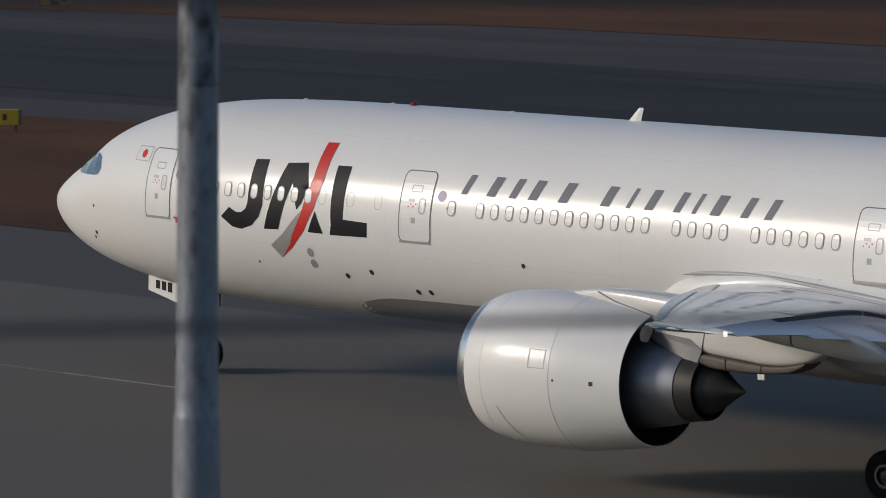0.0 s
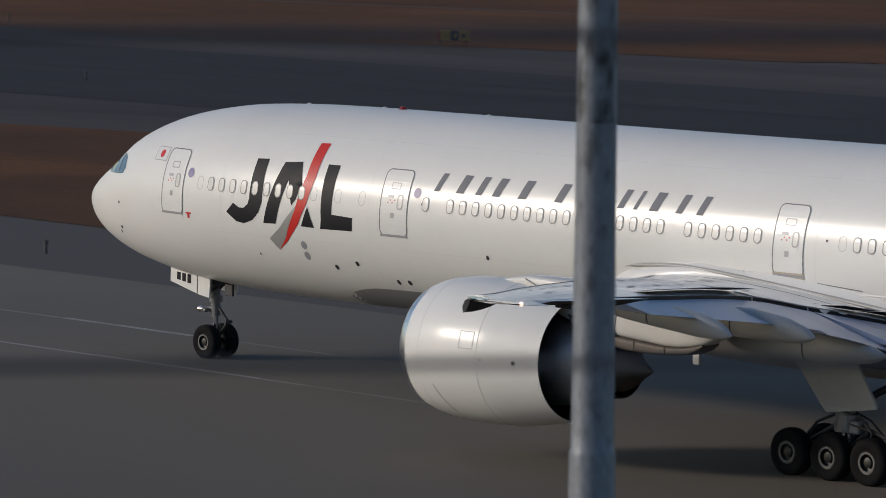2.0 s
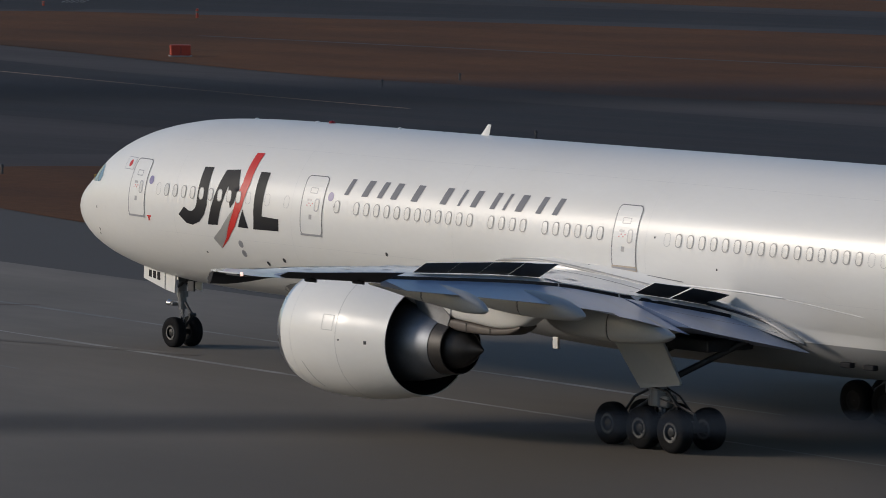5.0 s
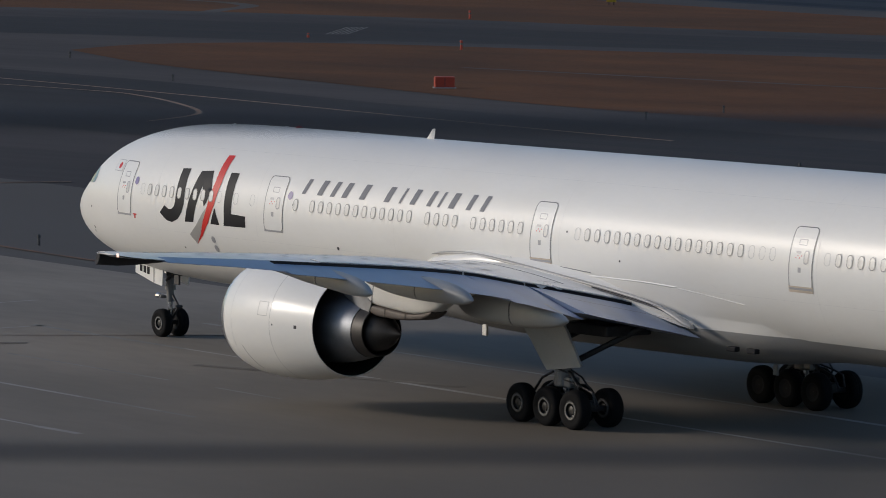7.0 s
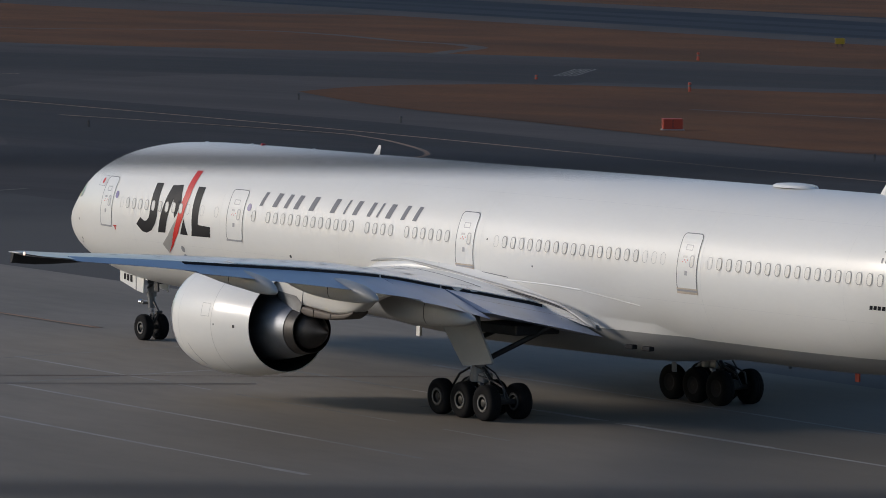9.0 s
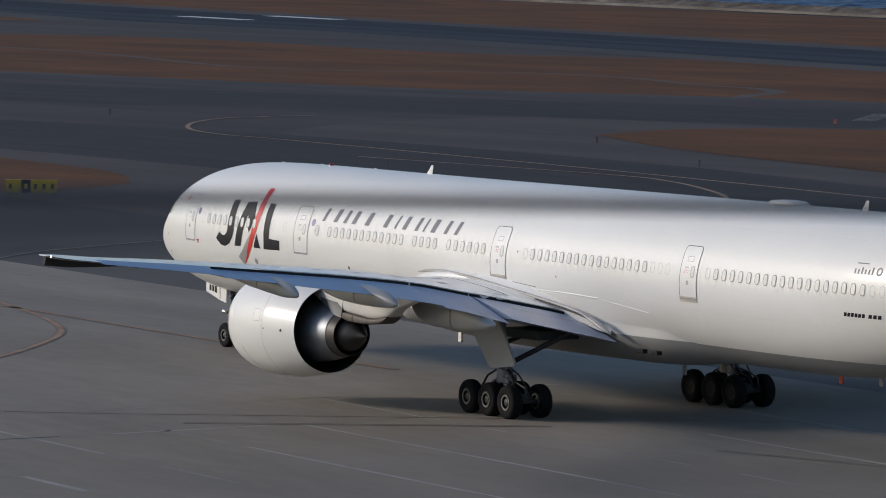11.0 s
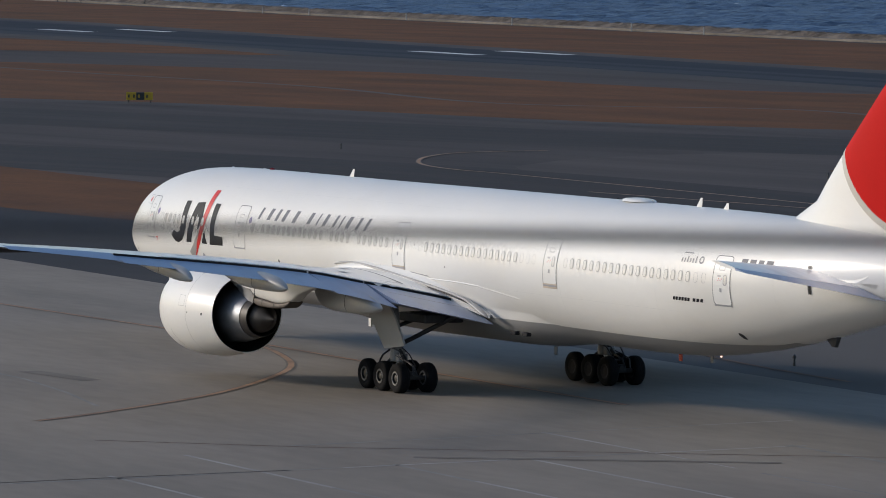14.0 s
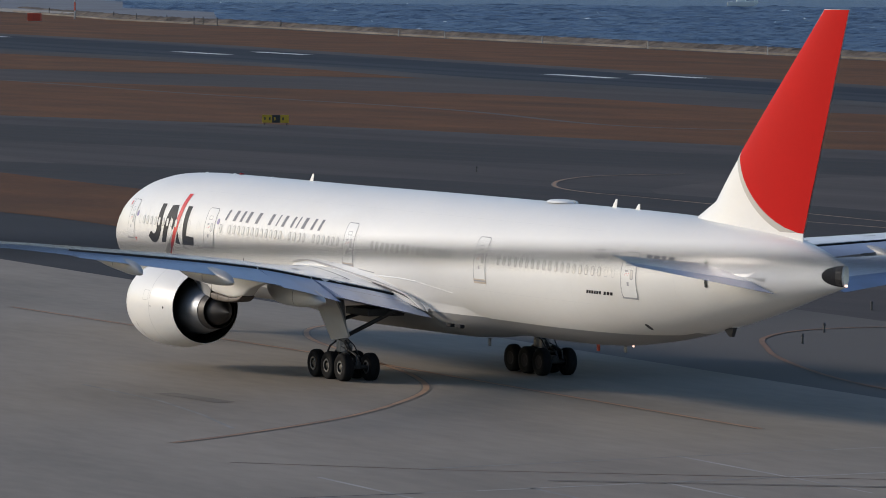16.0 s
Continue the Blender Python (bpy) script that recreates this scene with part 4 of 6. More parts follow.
# airline mark: dark slanted strokes with a red and grey slash
part("livery_stroke", wrap(drawn([(10.69, 6.95), (11.22, 6.97), (11.27, 5.68), (10.67, 5.72)], [(11.27, 5.68), (11.12, 5.35), (10.83, 5.09), (10.6, 5.55), (10.67, 5.72)],
                  [(10.83, 5.09), (10.4, 4.95), (10.04, 4.99), (9.59, 5.26), (9.93, 5.55), (10.22, 5.43), (10.41, 5.43), (10.6, 5.55)]), 0.009), BLACK_INK, plane, "black slanted stroke of the airline mark")
part("livery_stroke", wrap(drawn([(11.31, 5.02), (11.98, 6.92), (12.46, 6.95), (12.36, 6.4), (11.88, 5.04)], [(12.46, 6.95), (12.75, 6.97), (13.0, 6.3), (12.8, 5.85), (12.62, 5.65), (12.36, 6.4)]), 0.009), BLACK_INK, plane)
part("livery_stroke", wrap(drawn([(13.03, 5.04), (13.33, 5.66), (13.61, 5.03)]), 0.009), BLACK_INK, plane)
part("livery_stroke", wrap(drawn([(13.90, 6.96), (14.43, 6.96), (14.40, 5.49), (13.94, 5.3)], [(13.94, 5.3), (14.40, 5.49), (15.32, 5.45), (15.28, 5.04), (13.88, 5.02)]), 0.009), BLACK_INK, plane)
part("livery_slash", wrap(drawn([(13.13, 7.54), (13.55, 7.55), (13.52, 6.52), (13.28, 5.73), (12.88, 5.07), (12.33, 4.55), (11.82, 4.22), (12.27, 4.63), (12.79, 5.54), (13.11, 6.57)]), 0.013), RED_INK, plane, "long curved red slash")
part("livery_slash", wrap(drawn([(12.86, 5.7), (12.69, 5.38), (12.2, 4.55), (11.82, 4.22), (11.49, 4.56), (12.04, 4.93), (12.49, 5.36)]), 0.0115), SILVER_INK, plane, "grey lower end of the slash")
for ob in list(plane.children):
    if ob.name.startswith("livery_"):
        ob.data.shade_smooth()
# airline name as a row of plain grey bars
for a, w in zip((18.89, 19.86, 20.64, 21.36, 22.44, 23.92, 24.73, 25.45, 26.41, 26.99, 27.71, 28.7, 29.5), (0.11, 0.16, 0.13, 0.16, 0.17, 0.16, 0.07, 0.15, 0.12, 0.07, 0.17, 0.13, 0.13)):
    part("name_bar", wrap(drawn([(a - w - 0.11, 6.47), (a + w - 0.11, 6.47), (a + w + 0.11, 7.0), (a - w + 0.11, 7.0)]), 0.009), GREY_INK, plane, "slanted dark grey bar of the airline name")
# small marks aft: type name, charity mark, registration
for a, w in [(56.38 + 0.205 * k, 0.075) for k in range(6)] + [(57.78 + 0.26 * k, 0.09) for k in range(3)]:
    part("marking_bar", wrap(drawn([(a - w - 0.03, 5.07), (a + w - 0.03, 5.07), (a + w + 0.03, 5.21), (a - w + 0.03, 5.21)]), 0.009), BLACK_INK, plane)
for k, h in enumerate((0.17, 0.17, 0.24, 0.17, 0.17, 0.26)):
    part("marking_bar", wrap(drawn([(56.72 + 0.2 * k, 6.62), (56.80 + 0.2 * k, 6.62), (56.80 + 0.2 * k, 6.62 + h), (56.72 + 0.2 * k, 6.62 + h)]), 0.009), MARK_GREY, plane)
part("marking_ring", wrap(ring_drawn(round_rect(57.98, 6.6, 58.3, 6.9, 0.14), round_rect(58.04, 6.66, 58.24, 6.84, 0.09)), 0.009), MARK_GREY, plane)
part("marking_bar", wrap(drawn([(56.75, 6.97), (57.42, 6.97), (57.42, 7.01), (56.75, 7.01)]), 0.009), MARK_GREY, plane)
for a0, a1 in ((60.8, 61.25), (61.35, 61.8), (61.9, 62.3), (62.4, 62.9)):
    part("marking_bar", wrap(drawn([(a0, 6.68), (a1 - 0.05, 6.68), (a1, 6.95), (a0 + 0.05, 6.95)]), 0.009), GREY_INK, plane)
disc = lambda a, z, r, n=20: [(a + r * math.cos(2 * math.pi * k / n), z + r * math.sin(2 * math.pi * k / n)) for k in range(n)]
PURPLE = material("sticker_violet", (0.16, 0.13, 0.30), 0.4, vary=0.2, scale=12)
for a, z in ((7.68, 6.33), (18.02, 6.37)):
    part("round_sticker", wrap(drawn(disc(a, z, 0.15)), 0.009), PURPLE, plane, "small round violet sticker beside the door")
flag = part("flag_field", wrap(drawn([(5.42, 6.60), (6.08, 6.60), (6.08, 6.98), (5.42, 6.98)]), 0.007), DOOR_WHITE, plane, "small white flag with a red disc")
part("flag_disc", wrap(drawn(disc(5.77, 6.79, 0.12)), 0.011), RED_INK, flag)
part("flag_edge", wrap(ring_drawn(round_rect(5.40, 6.58, 6.10, 7.0, 0.01, 1), round_rect(5.42, 6.60, 6.08, 6.98, 0.01, 1)), 0.010), FRAME_GREY, flag)
part("red_mark", wrap(drawn([(7.52, 5.05), (7.8, 5.05), (7.8, 5.1), (7.52, 5.1)], [(7.6, 4.92), (7.7, 4.92), (7.7, 5.05), (7.6, 5.05)]), 0.009), RED_INK, plane)
for a, z, r, mat in ((13.0, 4.45, 0.13, FRAME_GREY), (13.01, 4.12, 0.13, FRAME_GREY), (14.16, 3.85, 0.08, GEAR_DARK), (15.16, 4.03, 0.08, GEAR_DARK), (16.64, 3.56, 0.08, GEAR_DARK), (17.13, 3.58, 0.08, GEAR_DARK),
                     (20.99, 4.65, 0.07, GEAR_DARK), (10.81, 4.02, 0.04, GEAR_DARK), (3.46, 5.1, 0.05, GEAR_DARK), (3.35, 4.29, 0.06, GEAR_DARK), (3.2, 4.13, 0.05, GEAR_DARK), (59.7, 3.78, 0.14, GEAR_DARK),
                     (18.28, 6.05, 0.04, GEAR_DARK), (34.3, 6.1, 0.04, GEAR_DARK), (37.2, 5.3, 0.04, GEAR_DARK)):
    part("skin_port", wrap(drawn(disc(a, z, r, 12)), 0.007), mat, plane)
# skin seams
for a in (4.3, 9.3, 16.0, 24.5, 33.9, 47.2, 55.0, 63.0):
    bm = bmesh.new()
    rings = []
    for k in range(49):
        q = -1.35 + 2.7 * k / 48
        z = (f_top(a) + f_bot(a)) / 2 + (f_top(a) - f_bot(a)) / 2 * math.sin(q)
        rings.append([on_skin(a - 0.006, z, 0.002), on_skin(a + 0.006, z, 0.002)])
    bridge(bm, rings, False, (False, False))
    part("skin_seam", bm, SEAM, plane)
for z in (7.75, 4.6):
    bm = bmesh.new()
    bridge(bm, [[on_skin(8.0 + 0.5 * k, z - 0.005, 0.002), on_skin(8.0 + 0.5 * k, z + 0.005, 0.002)] for k in range(98)], False, (False, False))
    part("skin_seam", bm, SEAM, plane)
# cockpit windows
for side in (1, -1):
    for poly in ([(1.45, 6.02), (2.05, 6.48), (2.32, 6.5), (2.15, 5.96)], [(2.2, 5.95), (2.38, 6.5), (3.0, 6.60), (3.15, 5.98)], [(3.2, 5.98), (3.06, 6.60), (3.38, 6.5), (3.6, 6.2), (3.5, 6.02)]):
        part("cockpit_window", wrap(drawn(poly), 0.012, side, 0.12), COCKPIT_GLASS, plane, "dark cockpit window pane")
# antennas, beacon and domes along the crown
for a, h, lean in ((22.4, 0.42, 0.25), (53.3, 0.42, 0.2), (55.4, 0.3, 0.15)):
    bm = bmesh.new()
    z = f_top(a) - 0.05
    bridge(bm, [[L(a - 0.22, 0, z), L(a + 0.02, 0.035, z), L(a + 0.24, 0, z), L(a + 0.02, -0.035, z)], [L(a + lean - 0.06, 0, z + h), L(a + lean + 0.02, 0.012, z + h), L(a + lean + 0.10, 0, z + h), L(a + lean + 0.02, -0.012, z + h)]])
    part("blade_antenna", bm, DOOR_WHITE, plane, "white blade antenna on the crown")
bm = bmesh.new()
bridge(bm, [[L(48.5 - 1.05 * r + 0.0, 0, 8.62)] * 1 + [L(48.5 + 1.1 * r * math.cos(q), 0.55 * r * math.sin(q), 8.62 + h) for q in (2 * math.pi * k / 24 for k in range(24))] for r, h in ((1, 0), (0.94, 0.07), (0.8, 0.11), (0.4, 0.14), (0.05, 0.14))])
part("satellite_dome", bm, DOOR_WHITE, plane, "low white oval dome on the crown", smooth=50)
bm = bmesh.new()
lathe(bm, [(8.49, 0.14), (8.57, 0.12), (8.62, 0.08), (8.64, 0.01)], "z", 16, (-14.3, 0, 0))
part("beacon", bm, STROBE_RED, plane, "small red anti-collision beacon")
for a in (10.1, 13.5, 18.0):
    bm = bmesh.new()
    lathe(bm, [(f_top(a) - 0.05, 0.08), (f_top(a) + 0.025, 0.07), (f_top(a) + 0.04, 0.02)], "z", 16, (-a, 0, 0))
    part("crown_antenna", bm, DOOR_WHITE, plane)
bm = bmesh.new()
bridge(bm, [[L(62.9, w, 4.0) for w in (-0.16, 0.16)] + [L(64.15, w, 4.15) for w in (0.16, -0.16)], [L(63.0, w, 3.88) for w in (-0.14, 0.14)] + [L(64.1, w, 4.0) for w in (0.14, -0.14)]])
skid = part("tail_skid", bm, DOOR_WHITE, plane, "white base of the tail skid under the rear body")
bm = bmesh.new()
bridge(bm, [[L(63.2, w, 3.92) for w in (-0.1, 0.1)] + [L(64.05, w, 4.0) for w in (0.1, -0.1)], [L(63.62, w, 3.6) for w in (-0.07, 0.07)] + [L(63.86, w, 3.58) for w in (0.07, -0.07)]])
part("skid_shoe", bm, GEAR_DARK, skid, "dark wedge-shaped skid shoe")
for a, z in ((41.6, 2.02), (52.0, 2.5), (54.5, 2.6)):
    bm = bmesh.new()
    box(bm, L(a + 0.12, -0.03, z - 0.32), L(a - 0.12, 0.03, z + 0.05), 0.02)
    part("drain_mast", bm, ORANGE_RED if a == 52.0 else GEAR_GREY, plane)
bm = bmesh.new()
lathe(bm, [(2.66, 0.04), (2.58, 0.04), (2.56, 0.02)], "z", 12, (-55.2, 0, 0))
part("belly_beacon", bm, LAMP_WHITE, plane)
for a in (42.3, 43.3):
    bm = bmesh.new()
    box(bm, L(a + 0.22, 2.3, 2.68), L(a - 0.22, 2.53, 2.84), 0.03)
    part("belly_vent", bm, DUCT_BLACK, plane)


# -- landing gear --
def wheel(a, y, z, r, w, out):
    """A tyre on its axle with a grey rim; it turns about its own centre."""
    bm = bmesh.new()
    rr = r * 0.50
    prof = [(-w * 0.40, rr), (-w * 0.48, r * 0.72), (-w * 0.45, r * 0.88), (-w * 0.34, r * 0.97), (-w * 0.2, r * 0.995), (-w * 0.19, r * 0.975), (-w * 0.16, r * 0.975), (-w * 0.15, r), (-w * 0.03, r), (-w * 0.02, r * 0.98),
            (w * 0.02, r * 0.98), (w * 0.03, r), (w * 0.15, r), (w * 0.16, r * 0.975), (w * 0.19, r * 0.975), (w * 0.2, r * 0.995), (w * 0.34, r * 0.97), (w * 0.45, r * 0.88), (w * 0.48, r * 0.72), (w * 0.40, rr)]
    lathe(bm, prof, "y", 40)
    ty = part("wheel", bm, RUBBER, plane, "black aircraft tyre on a grey rim", smooth=35)
    ty.location = L(a, y, z)
    bm = bmesh.new()
    s = out
    lathe(bm, [(s * w * 0.41, rr), (s * w * 0.44, rr * 0.96), (s * w * 0.42, rr * 0.84), (s * w * 0.2, rr * 0.78), (s * w * 0.16, rr * 0.5), (s * w * 0.36, rr * 0.42), (s * w * 0.40, rr * 0.2), (s * w * 0.40, 0.01)], "y", 32)
    rim = part("rim", bm, RIM, ty, smooth=35)
    bm = bmesh.new()
    lathe(bm, [(s * w * 0.415, rr * 0.90), (s * w * 0.455, rr * 0.88), (s * w * 0.455, rr * 0.72), (s * w * 0.415, rr * 0.70)], "y", 32)
    part("rim_ring", bm, RIM_RING, ty, smooth=35)
    bm = bmesh.new()
    lathe(bm, [(-s * w * 0.40, rr), (-s * w * 0.3, rr * 0.6), (-s * w * 0.3, 0.02)], "y", 24)
    part("brake", bm, DUCT_BLACK, ty)
    return ty


WHEELS = []
for y in (0.37, -0.37):
    WHEELS.append((wheel(5.78, y, 0.70, 0.545, 0.40, math.copysign(1, y)), 0.545))
for side in (1, -1):
    for a in (35.76, 37.2, 38.62):
        for y in (6.02, 4.68) if side > 0 else (5.67, 4.33):
            WHEELS.append((wheel(a, y * side, 0.655 - 0.005 * (a - 37), 0.655, 0.50, side), 0.655))


def nose_gear():
    bm = bmesh.new()
    rod(bm, L(5.78, 0, 1.5), L(5.75, 0, 3.3), 0.15)
    rod(bm, L(5.78, 0, 1.95), L(5.78, 0, 2.15), 0.21)
    leg = part("nose_gear_leg", bm, GEAR_GREY, plane, "grey steerable nose gear leg")
    bm = bmesh.new()
    rod(bm, L(5.78, 0, 0.62), L(5.78, 0, 1.55), 0.095)
    part("oleo", bm, CHROME, leg, "shiny chrome oleo piston")
    bm = bmesh.new()
    rod(bm, L(5.78, -0.4, 0.70), L(5.78, 0.4, 0.70), 0.09)
    part("axle", bm, GEAR_DARK, leg)
    bm = bmesh.new()
    rod(bm, L(5.95, 0, 0.9), L(6.35, 0, 1.35), 0.05)
    rod(bm, L(6.35, 0, 1.35), L(5.95, 0, 1.75), 0.05)
    rod(bm, L(6.35, -0.14, 1.35), L(6.35, 0.14, 1.35), 0.06)
    part("torque_link", bm, GEAR_DARK, leg)
    bm = bmesh.new()
    rod(bm, L(5.7, 0.1, 2.3), L(6.9, 0.1, 3.2), 0.07)
    rod(bm, L(5.7, -0.1, 2.3), L(6.9, -0.1, 3.2), 0.07)
    box(bm, L(6.35, -0.3, 2.5), L(5.9, 0.3, 2.85), 0.05)
    part("drag_strut", bm, GEAR_DARK, leg)
    bm = bmesh.new()
    box(bm, L(5.62, -0.32, 1.62), L(5.42, 0.32, 1.74), 0.04)
    rod(bm, L(5.2, 0.05, 1.72), L(5.75, 0.05, 1.72), 0.06)
    part("steering_box", bm, GEAR_GREY, leg)
    for y in (0.26, -0.26):
        bm = bmesh.new()
        rod(bm, L(5.30, y, 1.72), L(5.5, y, 1.72), 0.11, 0.08)
        part("taxi_light", bm, CHROME, leg, "round taxi light, off")
    for y in (0.62, -0.62):
        bm = bmesh.new()
        s = math.copysign(1, y)
        o = [L(4.32, y, 3.22), L(4.30, y, 2.55), L(5.62, y, 2.22), L(6.14, y, 2.14), L(6.2, y, 2.95)]
        bridge(bm, [o, [p + Vector((0, -0.06 * s, 0.0)) for p in o]])
        dr = part("nose_gear_door", bm, DOOR_WHITE, leg, "white nose gear door with black marks")
        bm = bmesh.new()
        box(bm, L(5.60, y + 0.004 * s, 2.24), L(5.565, y + 0.012 * s, 3.0))
        part("door_joint", bm, SEAL, dr)
        for k in range(3):
            bm = bmesh.new()
            a0 = 4.62 + 0.25 * k
            q = [(a0, 2.63 - 0.04 * k), (a0 + 0.17, 2.61 - 0.04 * k), (a0 + 0.17, 2.86 - 0.02 * k), (a0, 2.87 - 0.02 * k)]
            bridge(bm, [[L(a, y + 0.004 * s, z) for a, z in q], [L(a, y + 0.01 * s, z) for a, z in q]])
            part("number_bar", bm, BLACK_INK, dr)
    bm = bmesh.new()
    box(bm, L(7.1, 0.42, 2.25), L(6.75, 0.5, 2.62), 0.02)
    part("aft_gear_door", bm, GEAR_DARK, leg)


nose_gear()


def main_gear(side):
    y = 5.36 if side > 0 else -5.0
    bm = bmesh.new()
    rod(bm, L(37.2, y, 1.35), L(37.0, y * 1.04, 3.9), 0.24, 0.27)
    rod(bm, L(37.2, y, 1.3), L(37.2, y, 1.75), 0.32)
    leg = part("main_gear_leg", bm, GEAR_GREY, plane, "heavy grey main gear leg with six wheels")
    bm = bmesh.new()
    rod(bm, L(37.2, y, 0.7), L(37.2, y, 1.4), 0.18)
    part("oleo", bm, CHROME, leg)
    bm = bmesh.new()
    box(bm, L(38.75, y - 0.17, 0.62), L(35.6, y + 0.17, 0.92), 0.08)
    for a in (35.76, 37.2, 38.62):
        rod(bm, L(a, y - 0.75, 0.655 - 0.005 * (a - 37)), L(a, y + 0.75, 0.655 - 0.005 * (a - 37)), 0.10)
    part("bogie_beam", bm, GEAR_DARK, leg, "dark bogie beam joining three axles")
    bm = bmesh.new()
    rod(bm, L(37.5, y, 1.0), L(37.95, y, 1.35), 0.08)
    rod(bm, L(37.95, y, 1.35), L(37.4, y, 1.75), 0.08)
    rod(bm, L(36.9, y, 1.5), L(35.9, y, 0.95), 0.07)
    rod(bm, L(37.5, y, 1.5), L(38.7, y, 1.15), 0.04)
    rod(bm, L(38.7, y, 1.15), L(39.0, y, 0.75), 0.04)
    part("torque_link", bm, GEAR_DARK, leg)
    bm = bmesh.new()
    rod(bm, L(37.25, y, 1.95), L(39.4, 3.3 * side, 3.5), 0.10)
    rod(bm, L(36.8, y, 2.7), L(36.5, 3.2 * side, 3.3), 0.09)
    part("side_brace", bm, GEAR_DARK, leg)
    # hoses, brake rods and jack above the bogie
    for pts, r in (([(37.0, 0.28, 1.9), (37.9, 0.30, 1.75), (38.3, 0.30, 1.35), (38.2, 0.30, 1.0)], 0.03), ([(37.3, 0.2, 1.55), (38.4, 0.2, 1.35), (38.95, 0.2, 1.2), (39.05, 0.2, 0.8)], 0.035),
                   ([(36.9, 0.25, 1.75), (36.3, 0.25, 1.5), (35.9, 0.25, 1.05)], 0.045), ([(37.1, -0.25, 1.85), (37.8, -0.25, 1.6), (38.4, -0.25, 1.1)], 0.03), ([(36.5, 0.32, 1.0), (37.9, 0.32, 1.05)], 0.05)):
        bm = bmesh.new()
        for p, q in zip(pts, pts[1:]):
            rod(bm, L(p[0], y + p[1] * side, p[2]), L(q[0], y + q[1] * side, q[2]), r, n=8)
        part("hose", bm, GEAR_DARK, leg)
    bm = bmesh.new()
    box(bm, L(37.75, y - 0.22, 1.25), L(36.85, y + 0.22, 1.62), 0.06)
    part("jack_housing", bm, GEAR_GREY, leg)
    bm = bmesh.new()
    yo = 5.78 * side
    o = [L(35.2, yo + 0.35 * side, 4.0), L(37.55, yo + 0.35 * side, 4.0), L(37.98, yo + 0.12 * side, 3.15), L(38.55, yo, 2.10), L(38.5, yo, 2.02), L(36.76, yo, 1.8), L(36.6, yo, 1.95), L(35.85, yo + 0.12 * side, 3.0)]
    bridge(bm, [o, [p - Vector((0, 0.09 * side, 0)) for p in o]])
    part("gear_door", bm, UNDER_GREY, leg, "flat grey door panel fixed to the gear leg")
    # open wheel bay under the wing root
    bm = bmesh.new()
    box(bm, L(38.8, min(3.0 * side, 4.9 * side), 2.98), L(36.4, max(3.0 * side, 4.9 * side), 3.35), 0.05)
    part("wheel_bay", bm, GEAR_DARK, leg)


for s in (1, -1):
    main_gear(s)


# ---- the ground, out to the shore and the sea ----
ASPHALT = material("aged_asphalt", (0.056, 0.048, 0.047), 0.85, vary=0.38, scale=0.16, fine=0.9, dirt=(0.080, 0.069, 0.066), dirt_amount=0.7, bump=0.004, bump_scale=20, along=(-0.72, 14), spec=0.13)
TAXI = material("dark_taxiway_asphalt", (0.0385, 0.0335, 0.0335), 0.8, vary=0.4, scale=0.22, fine=0.9, bump=0.003, bump_scale=20, spec=0.13, along=(-0.72, 16), dirt=(0.056, 0.049, 0.048), dirt_amount=0.6)
RUNWAY = material("dark_runway_asphalt", (0.025, 0.028, 0.038), 0.75, vary=0.25, scale=0.03, fine=0.5, spec=0.13)
CONCRETE = material("apron_concrete", (0.240, 0.210, 0.176), 0.85, vary=0.22, scale=0.12, fine=1.3, along=(-0.946, 3.0), dirt=(0.085, 0.074, 0.062), dirt_amount=0.7, bump=0.003, bump_scale=12, spec=0.13)


def tone_along(mat, direction, start, end, colour, amount):
    """Blends in a second colour along one direction, with an uneven edge."""
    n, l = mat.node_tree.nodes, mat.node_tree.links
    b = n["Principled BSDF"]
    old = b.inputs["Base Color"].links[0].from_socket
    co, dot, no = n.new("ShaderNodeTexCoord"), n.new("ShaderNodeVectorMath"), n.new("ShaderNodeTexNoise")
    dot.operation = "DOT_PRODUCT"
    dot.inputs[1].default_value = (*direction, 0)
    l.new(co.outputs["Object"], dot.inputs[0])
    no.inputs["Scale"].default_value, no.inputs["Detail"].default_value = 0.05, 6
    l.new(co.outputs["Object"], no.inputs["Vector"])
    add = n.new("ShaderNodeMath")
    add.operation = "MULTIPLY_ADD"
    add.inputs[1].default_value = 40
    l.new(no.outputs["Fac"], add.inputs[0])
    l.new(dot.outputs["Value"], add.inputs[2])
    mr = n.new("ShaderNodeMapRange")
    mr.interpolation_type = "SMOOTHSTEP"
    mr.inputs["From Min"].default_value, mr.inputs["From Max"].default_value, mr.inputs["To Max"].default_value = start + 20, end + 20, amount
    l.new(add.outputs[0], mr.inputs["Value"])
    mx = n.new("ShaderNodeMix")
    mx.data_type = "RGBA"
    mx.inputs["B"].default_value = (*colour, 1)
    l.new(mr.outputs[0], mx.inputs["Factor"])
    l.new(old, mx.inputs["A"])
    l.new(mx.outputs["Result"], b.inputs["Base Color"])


GRASS = material("dry_winter_grass", (0.100, 0.042, 0.0180), 0.95, vary=0.30, scale=0.10, fine=1.6, along=(-0.75, 2), tint=(0.122, 0.053, 0.022), dirt=(0.040, 0.024, 0.014), dirt_amount=0.6, bump=0.05, bump_scale=4, spec=0.13)
SHORE = material("shore_concrete", (0.17, 0.15, 0.13), 0.9, vary=0.45, scale=0.08, fine=0.9, dirt=(0.09, 0.075, 0.06), dirt_amount=0.7, spec=0.13)
LINE_WHITE = material("worn_white_line", (0.62, 0.62, 0.60), 0.7, vary=0.15, scale=0.8, fine=6, dirt=(0.2, 0.19, 0.18), dirt_amount=0.5, spec=0.13)
